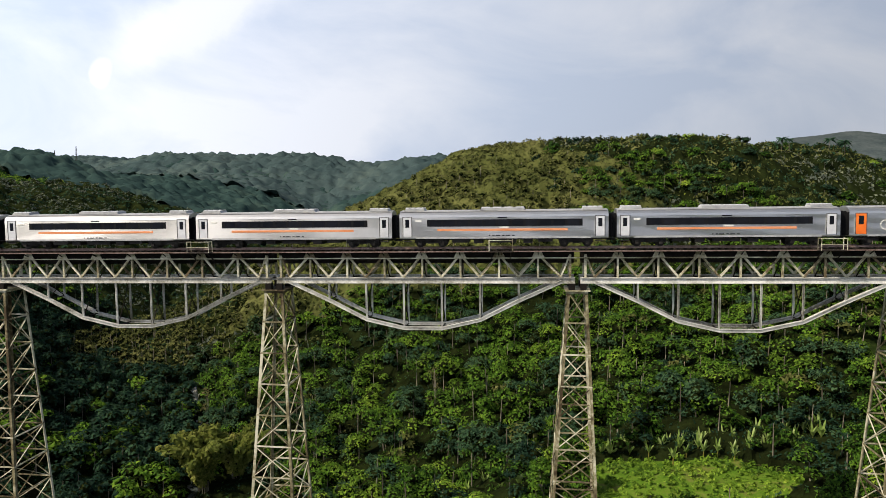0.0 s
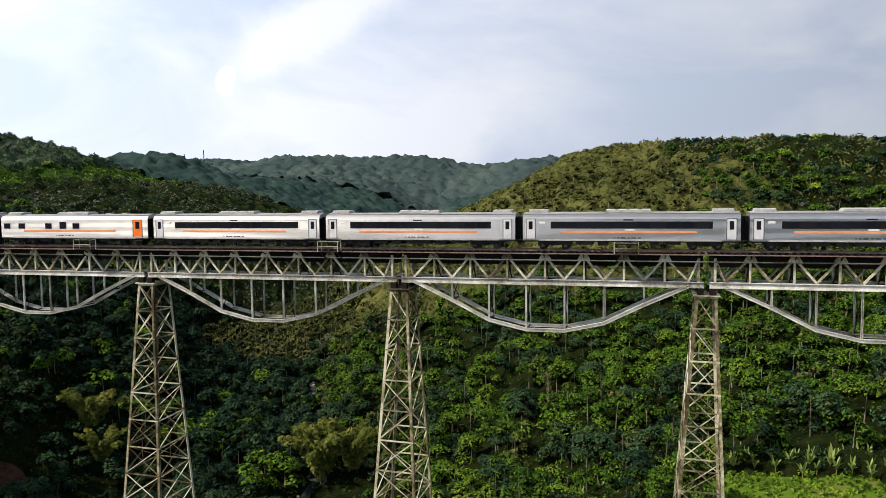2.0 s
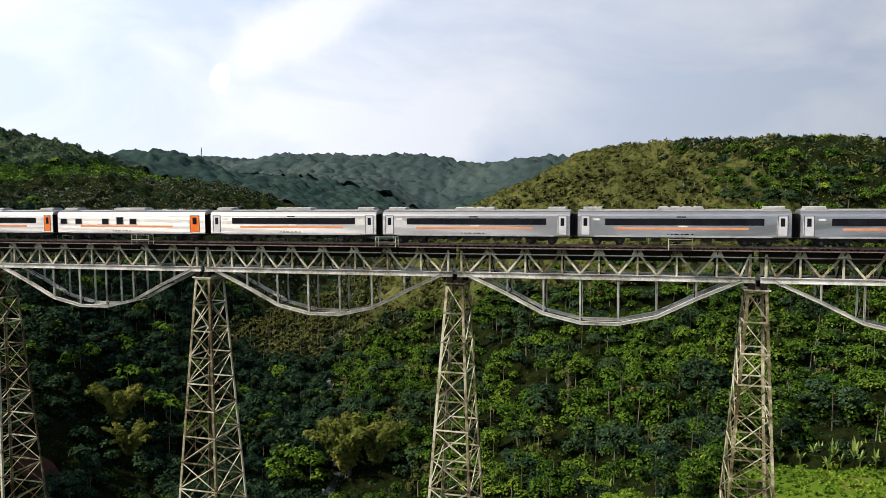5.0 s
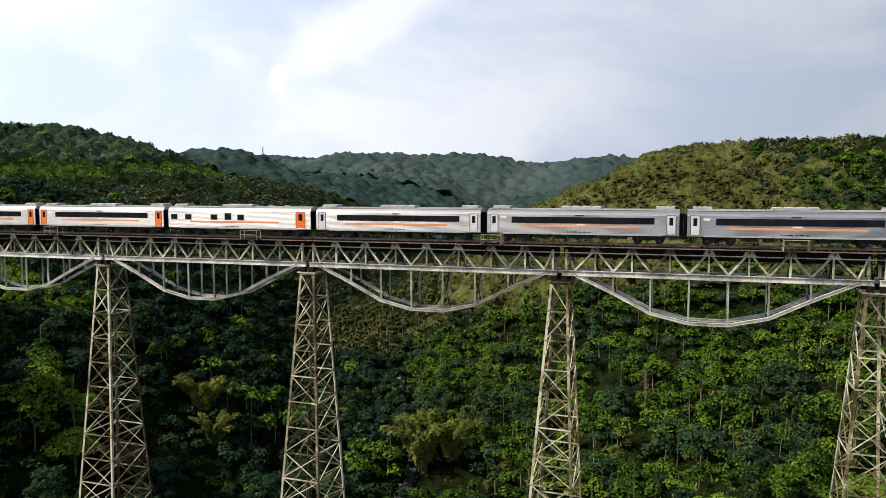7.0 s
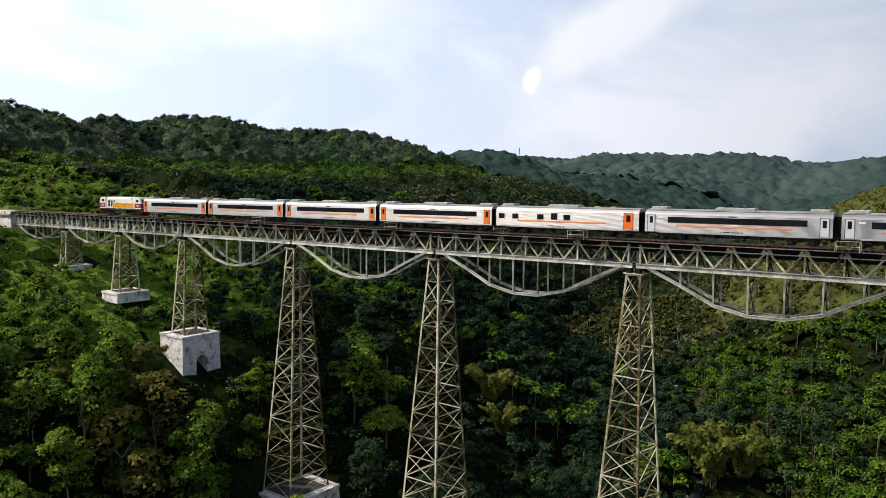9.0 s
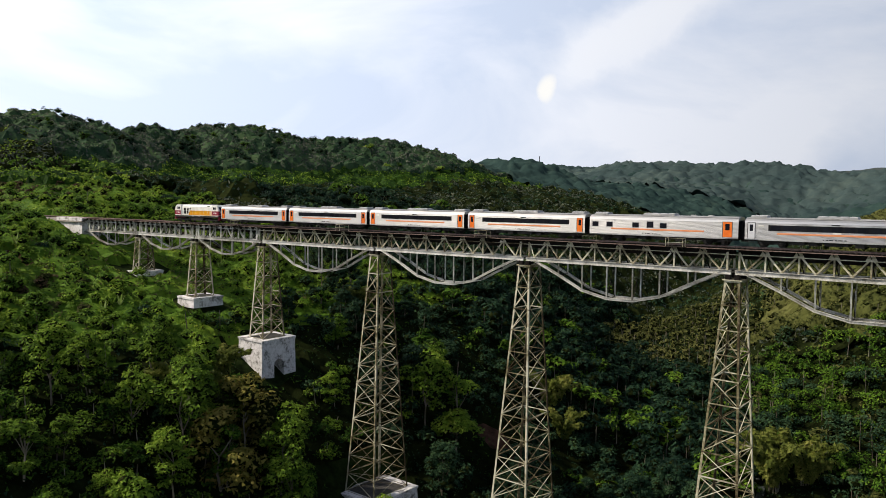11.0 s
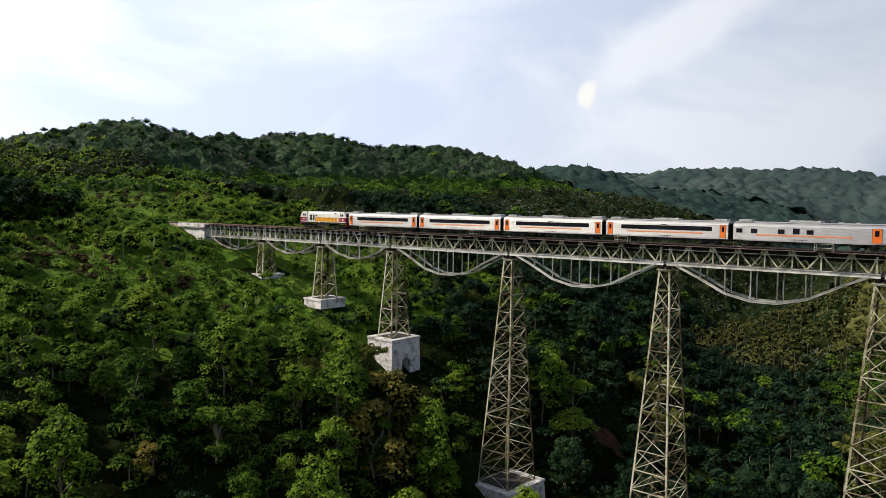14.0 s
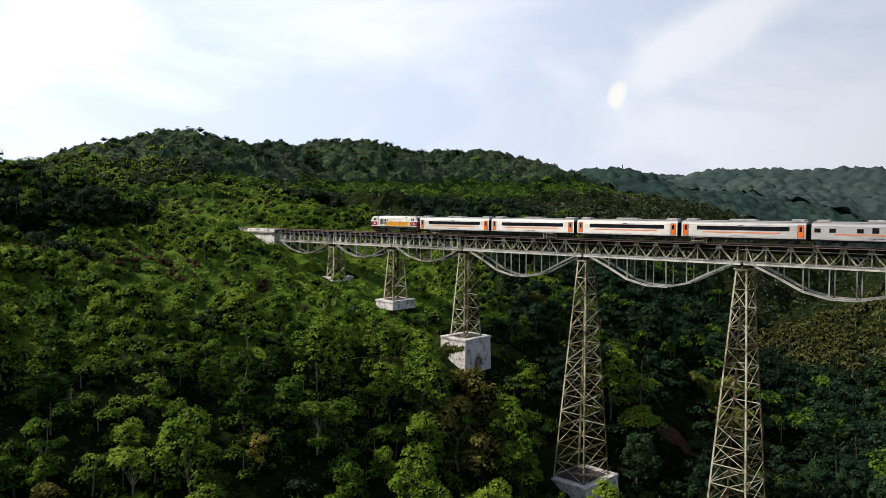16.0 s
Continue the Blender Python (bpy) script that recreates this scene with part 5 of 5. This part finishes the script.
def canopy(name, label, x0, x1, y0, y1, step, cell, h, mat, keep, leaves, size, base=0.0, seed=0.0, sprays=None):
    """A closed cover of rounded crowns over the ground, with leaf sprays standing out of it. keep(x, y) tells where it grows."""
    xs, ys = np.arange(x0, x1 + step, step), np.arange(y0, y1 + step, step)
    gx, gy = np.meshgrid(xs, ys)
    gx = gx + rng.uniform(-0.35, 0.35, gx.shape) * step
    gy = gy + rng.uniform(-0.35, 0.35, gy.shape) * step
    on = keep(gx, gy)
    gz = height(gx, gy) + np.where(on, base + domes(gx, gy, cell, h, seed) + rng.uniform(-0.12, 0.12, gx.shape) * h, -1.0)
    nx = len(xs)
    i = (np.arange(len(ys) - 1)[:, None] * nx + np.arange(nx - 1)[None]).ravel()
    f = np.stack([i, i + 1, i + nx + 1, i + nx], 1)
    f = f[on.ravel()[f].any(1)]
    idx = np.unique(f)
    remap = np.zeros(gx.size, int)
    remap[idx] = np.arange(len(idx))
    verts = np.stack([gx.ravel(), gy.ravel(), gz.ravel()], 1)[idx]
    me = bpy.data.meshes.new(name)
    me.from_pydata(verts.tolist(), [], remap[f].tolist())
    me.materials.append(mat)
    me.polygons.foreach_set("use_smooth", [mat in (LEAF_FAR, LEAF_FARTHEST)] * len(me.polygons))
    ob = new(name, me)
    tagged(ob, label, "forest", kind="stuff")
    if leaves:
        n = leaves
        px, py = rng.uniform(x0, x1, n), rng.uniform(y0, y1, n)
        ok = keep(px, py)
        px, py = px[ok], py[ok]

        def top(x, y):
            return height(x, y) + base + domes(x, y, cell, h, seed)

        z = top(px, py)
        nrm = np.stack([(top(px - 0.6, py) - top(px + 0.6, py)) / 1.2, (top(px, py - 0.6) - top(px, py + 0.6)) / 1.2, np.ones(len(px))], 1)
        nrm = nrm / np.linalg.norm(nrm, axis=1, keepdims=True) + rng.normal(size=nrm.shape) * 0.65
        nrm /= np.linalg.norm(nrm, axis=1, keepdims=True)
        greens = sprays if isinstance(sprays, tuple) else (sprays or mat,)
        centres = np.stack([px, py, z + rng.uniform(-0.2, 0.6, len(px)) * size], 1)
        pick = np.zeros(len(px), int)
        if len(greens) > 1:
            pick = np.clip((patch(px, py, 3 * cell) + rng.normal(size=len(px)) * 0.5 + 2) / 4 * len(greens), 0, len(greens) - 1).astype(int)
        for k, green in enumerate(greens):
            v = blades(centres[pick == k], nrm[pick == k], size)
            tagged(part("leaves", leaf_mesh("leaves", (v, np.zeros((0, 6, 3))), green), None, ob), kind="stuff")
    return ob


def facing(x, y, least=-2.5):
    dx, dy = x - 20, y + 90
    d = np.hypot(dx, dy)
    dx, dy = dx / d, dy / d
    rise = height(x + 12 * dx, y + 12 * dy) - height(x - 12 * dx, y - 12 * dy)
    az = np.degrees(np.arctan2(-(x - 40), y + 90))
    return (rise > least) & (az > -28) & (az < 86), d


def off_line(x, y, wide=4.5):
    return ~((np.abs(y - 1.3) < wide) & ((x < -156) | (x > 118)))


def off_piers(x, y, m=2.3):
    ok = np.ones(np.shape(x), bool)
    for px, a, b in ((-134, 3.2, 3.8), (-112, 3.6, 4.2), (-90, 4.6, 5.2), (-60, 5.6, 6.4), (-30, 6.2, 7), (0, 6.4, 7.2), (30, 6.0, 6.8), (60, 5.6, 6.2), (90, 4.6, 5.4)):
        ok &= ~((np.abs(x - px) < a + m) & (np.abs(y - 1.3) < b + m))
    return ok


def on_terrace(x, y):
    return np.hypot((x - 78) / 17, (y - 45) / 9) < 1.12


def patch(x, y, w):
    return np.sin(x / w + 1.3 * np.sin(y / w)) + np.sin(y / (0.8 * w) + 1.1 * np.sin(x / (1.3 * w)))


# the wooded hills behind
def plantation(x, y):
    return (x > -45) & (x < 92 + 9 * np.sin(y / 13.0)) & (patch(x, y, 30) > -1.1) & (y > 152)


canopy("forest", "dark wooded western hill above the railway", -450, -195, 20, 430, 2.4, 6.0, 6.5, LEAF_DARK, lambda x, y: facing(x, y, -9)[0] & off_line(x, y, 12) & (facing(x, y)[1] < 580) & (height(x, y) > 17 + 3.5 * patch(x, y, 23)), 150000, 1.0, sprays=(LEAF_HILL, LEAF_DARK, LEAF_HILL, LEAF_HILL))
canopy("forest", "light green scrub at the foot of the western hill", -360, -190, 16, 430, 2.2, 4.2, 4.0, LEAF, lambda x, y: facing(x, y, -9)[0] & off_line(x, y, 7) & (height(x, y) <= 17.5 + 3.5 * patch(x, y, 23)) & (height(x, y) > 6.5), 110000, 0.75, seed=2, sprays=(LEAF_LIGHT, LEAF_LIGHT, LEAF, LEAF_LIGHT))
# near-black base sheets below paint the shade between the leaf sprays
canopy("forest", "wooded western hill beside the line", -450, -250, -90, 58, 2.6, 6.0, 5.5, INNER_SHADE, lambda x, y: facing(x, y, -9)[0] & off_line(x, y, 9) & (height(x, y) > 9), 40000, 1.0, seed=3, sprays=(LEAF, LEAF_HILL, LEAF_LIGHT))
canopy("forest", "sunny green wooded hill", -60, 400, 150, 420, 2.6, 6.0, 5.0, INNER_SHADE, lambda x, y: facing(x, y, -7)[0] & (x > stream_x(y)) & ~plantation(x, y), 110000, 1.0, seed=5, sprays=(LEAF_HILL, LEAF_OLIVE, LEAF_DARK, LEAF_OLIVE))
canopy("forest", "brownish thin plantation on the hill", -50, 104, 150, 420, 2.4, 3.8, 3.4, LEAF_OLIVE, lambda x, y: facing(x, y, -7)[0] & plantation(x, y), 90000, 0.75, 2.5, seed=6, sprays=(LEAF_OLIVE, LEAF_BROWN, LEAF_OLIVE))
canopy("forest", "dark woods on the lower western slopes", -270, -20, 58, 430, 2.6, 5.5, 5.0, INNER_SHADE, lambda x, y: facing(x, y, -5)[0] & (x < stream_x(y) - 2) & ~((x > -200) & (y < 215) & (x > -135)) & (height(x, y) <= 10.5), 70000, 1.0, seed=7, sprays=(LEAF_DARK, LEAF_HILL, LEAF_DARK))
# haze over the next two covers comes from the tinted leaf colours
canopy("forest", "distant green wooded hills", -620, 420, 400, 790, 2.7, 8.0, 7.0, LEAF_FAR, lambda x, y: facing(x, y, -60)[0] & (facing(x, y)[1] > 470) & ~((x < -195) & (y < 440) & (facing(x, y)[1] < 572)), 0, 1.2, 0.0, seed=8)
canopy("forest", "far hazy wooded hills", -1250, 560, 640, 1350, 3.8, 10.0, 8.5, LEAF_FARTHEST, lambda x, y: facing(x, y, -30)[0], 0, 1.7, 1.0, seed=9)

# the valley sides
every = slope(clear(outside(spots(-200, 185, -95, 215, 6.4))))
every = seen_side(every, 60, 330)
cx = stream_x(every[:, 1])
banks = (every[:, 0] < -96) & (every[:, 1] < 70)
east, valley = every[(every[:, 0] > cx)], every[(every[:, 0] <= cx) & ~banks]
thin = (east[:, 1] > 158) & (east[:, 0] < 70) | (rng.uniform(0, 1, len(east)) < 0.06)
mixed("forest", "dense %s woodland on the sunny bank", east[~thin], (5, 11.5), 8, 1.8, 66, 0.44, 0.25, trunks=True, shares=(0.55, 0.15, 0.3))
forest("forest", "thin brownish trees with pale trunks", east[thin], LEAF_OLIVE, (6.5, 9.5), 7, 1.3, 24, 0.6, 0.4, trunks=True)
pale = (valley[:, 1] > 150) & (valley[:, 0] > -100)
# the valley's shade is in the leaf colour: nine in ten trees are dark
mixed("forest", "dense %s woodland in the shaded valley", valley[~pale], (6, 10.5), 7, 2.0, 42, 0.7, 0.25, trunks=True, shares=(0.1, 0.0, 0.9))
forest("forest", "brownish plantation of thin pale trunks", valley[pale], LEAF_OLIVE, (7, 10), 7, 1.2, 18, 0.6, 0.5, trunks=True)
fill = slope(clear(spots(-100, 112, -112, 64, 4.9, 0.82)))
fill = fill[(fill[:, 1] > -78) | (fill[:, 0] < -40)]
# dark: the slope behind the bridge, with its shade painted as dark leaves
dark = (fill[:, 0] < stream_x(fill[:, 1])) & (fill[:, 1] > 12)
west = (fill[:, 0] < -30) & ~dark
mixed("forest", "dense young %s trees below the western bank", fill[west], (2.5, 7.0), 6, 1.35, 70, 0.33, 0.2, trunks=True, shares=(0.3, 0.66, 0.04))
mixed("forest", "dense young %s trees filling the slopes", fill[~dark & ~west], (2.8, 9), 6, 1.45, 66, 0.38, 0.2, trunks=True, shares=(0.5, 0.2, 0.3))
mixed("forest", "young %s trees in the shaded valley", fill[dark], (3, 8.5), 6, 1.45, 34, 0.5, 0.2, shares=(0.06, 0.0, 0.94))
# western bank: scrub with thin-trunked trees
scrub = clear(spots(-330, -99, -112, 84, 4.2))
scrub = scrub[off_line(scrub[:, 0], scrub[:, 1], 8)]
tone = patch(scrub[:, 0], scrub[:, 1], 13) + rng.normal(size=len(scrub)) * 0.5
tall = (scrub[:, 0] < -172) & (scrub[:, 1] < -22) & (scrub[:, 0] > -290)
mixed("scrub", "low %s scrub on the western bank", scrub[(tone < 0.75) & ~tall], (1.6, 4.8), 5, 1.25, 50, 0.42, 0.15, sink=0.4, shares=(0.2, 0.76, 0.04))
forest("scrub", "dry brownish bushes on the western bank", scrub[(tone >= 0.75) & (tone < 1.4) & ~tall], LEAF_BROWN, (1.2, 3.0), 5, 0.9, 30, 0.42, 0.1, sink=0.3)
forest("scrub", "rusty brown bushes on the western bank", scrub[(tone >= 1.4) & ~tall], LEAF_RUST, (1.2, 3.0), 5, 0.9, 30, 0.42, 0.1, sink=0.3)
mixed("forest", "tall %s trees beside the cutting", scrub[tall][::2], (6, 12), 8, 2.0, 46, 0.66, 0.25, trunks=True, shares=(0.5, 0.0, 0.5))
bank = clear(spots(-200, -99, -112, 60, 7.2, 0.75))
bank = bank[(patch(bank[:, 0], bank[:, 1], 8) > 0.3) & (bank[:, 0] < -122) | (bank[:, 1] < -48) & (rng.uniform(0, 1, len(bank)) < 0.6)]
bank = bank[off_line(bank[:, 0], bank[:, 1], 14) & ((bank[:, 1] < -26) | (bank[:, 1] > 22))]
mixed("forest", "thin-trunked %s trees on the western bank", bank, (4, 10), 8, 1.45, 64, 0.42, 0.35, trunks=True, shares=(0.35, 0.6, 0.05))
knoll = spots(-214, -172, -78, -39, 6.2, 0.9)
mixed("forest", "tall %s trees with bare trunks on the knoll", knoll, (10.5, 15.5), 9, 1.7, 60, 0.5, 0.5, trunks=True, shares=(0.45, 0.05, 0.5))
crown = seen_side(spots(-440, -300, 30, 350, 24.0, 0.55), 300, 560)
mixed("forest", "high %s trees standing on the hill crest", crown, (6, 9.5), 16, 2.0, 50, 0.6, 0.05, trunks=True, shares=(0.2, 0.0, 0.8))
crest = seen_side(spots(-420, -190, 40, 330, 17.0), 150, 520)
crest = crest[height(crest[:, 0], crest[:, 1]) > 17]
mixed("forest", "taller %s trees standing out of the hill woods", crest, (6, 9.5), 8, 1.8, 44, 0.7, 0.15, trunks=True, shares=(0.4, 0.1, 0.5))
crest = seen_side(spots(60, 330, 180, 330, 17.0), 150, 520)
mixed("forest", "taller %s trees standing out of the hill", crest, (5, 8), 8, 1.8, 44, 0.7, 0.15, trunks=True, shares=(0.45, 0.1, 0.45))

# closed low growth under the trees
canopy("undergrowth", "tangled low shrubs and ferns on the western bank", -330, -96, -116, 84, 1.4, 2.8, 2.0, LEAF, lambda x, y: off_line(x, y) & off_piers(x, y) & (np.hypot((x + 144) / 5, (y + 22) / 2.5) > 1), 190000, 0.45, seed=11, sprays=(LEAF_LIGHT, LEAF, LEAF_BROWN, LEAF_LIGHT, LEAF))
# under these trees the shade is in the sheet's own near-black colour
canopy("undergrowth", "tangled shrubs and ferns under the valley trees", -98, 120, -116, 140, 1.7, 3.2, 2.2, INNER_SHADE, lambda x, y: off_piers(x, y) & ~on_terrace(x, y) & (np.abs(x - stream_x(y)) > 1.4) & (np.hypot((x + 60) / 5, (y - 40) / 3.5) > 1), 90000, 0.45, seed=12, sprays=(LEAF, LEAF_DARK))
canopy("undergrowth", "low green growth under the hillside trees", -200, 190, 138, 230, 3.0, 4.5, 2.2, INNER_SHADE, lambda x, y: facing(x, y)[0] & (np.abs(x - stream_x(y)) > 1.4), 30000, 0.7, seed=13, sprays=LEAF_DARK)
tuft = spots(58, 98, 34, 56, 1.3)
tuft = tuft[np.hypot((tuft[:, 0] - 78) / 17, (tuft[:, 1] - 45) / 9) < 1.15]
forest("grass_tufts", "tufts of bright grass on the terrace", tuft, LEAF_LIGHT, (0.3, 0.9), 2, 0.4, 9, 0.4, 0.1, sink=0.15, core=0)


def palm():
    t = thing("palm_tree", "tall coconut palm with drooping fronds on the hilltop", "palm tree", "palms")
    part("trunk", Shape().tube((0, 0, -1), (0.3, 0.1, 6), 0.2, 0.15, 6).tube((0.3, 0.1, 6), (0.4, 0.3, 11), 0.15, 0.11, 6), BARK, t)
    for k in range(13):
        a = k * 2.4
        rise = 1.6 - 0.16 * k
        v, f = [], []
        for i in range(6):
            s = i / 5
            d, z = 0.2 + 3.3 * s, 11 + rise * s - (1.2 + 0.12 * k) * s * s
            w = 0.55 * math.sin(math.pi * (0.1 + 0.86 * s))
            c, q = math.cos(a), math.sin(a)
            for side in (-1, 0, 1):
                v.append((d * c + 0.4 - side * w * q, d * q + 0.3 + side * w * c, z - abs(side) * w * 0.7))
        for i in range(5):
            for j in range(2):
                n = i * 3 + j
                f.append((n, n + 1, n + 4, n + 3))
        part("frond", Shape().add(v, f), LEAF_DARK, t)
    return t


first_palm = palm()
for k in range(26):
    x, y = 160 + 6 * k + rng.uniform(-6, 6), 268 + 0.7 * k + rng.uniform(-26, 16)
    m = Matrix.Translation((x, y, float(height(x, y)))) @ Matrix.Rotation(k * 1.7, 4, "Z")
    b = first_palm if k == 0 else copy_thing(first_palm, m)
    b.matrix_basis = m
    s = rng.uniform(0.65, 1.0)
    b.scale = (s, s, s)


def mast(x, y, h):
    t = thing("radio_mast", "thin grey lattice mast on a far hilltop", "mast", "masts", at=pose(x, y, float(height(x, y))))
    for sx, sy in ((-1, -1), (1, -1), (1, 1), (-1, 1)):
        part("mast_leg", Shape().beam((sx * 1.6, sy * 1.6, -1), (sx * 0.25, sy * 0.25, h), 0.3, 0.3), M["steel_dark"], t)
    for k in range(6):
        z = h * k / 6
        w = 1.6 - 1.35 * k / 6
        part("mast_strut", Shape().beam((-w, -w, z), (w, w, z + h / 6), 0.2, 0.2).beam((w, -w, z), (-w, w, z + h / 6), 0.2, 0.2), M["steel_dark"], t)


mast(-772, 1180, 34)
mast(-742, 1196, 38)
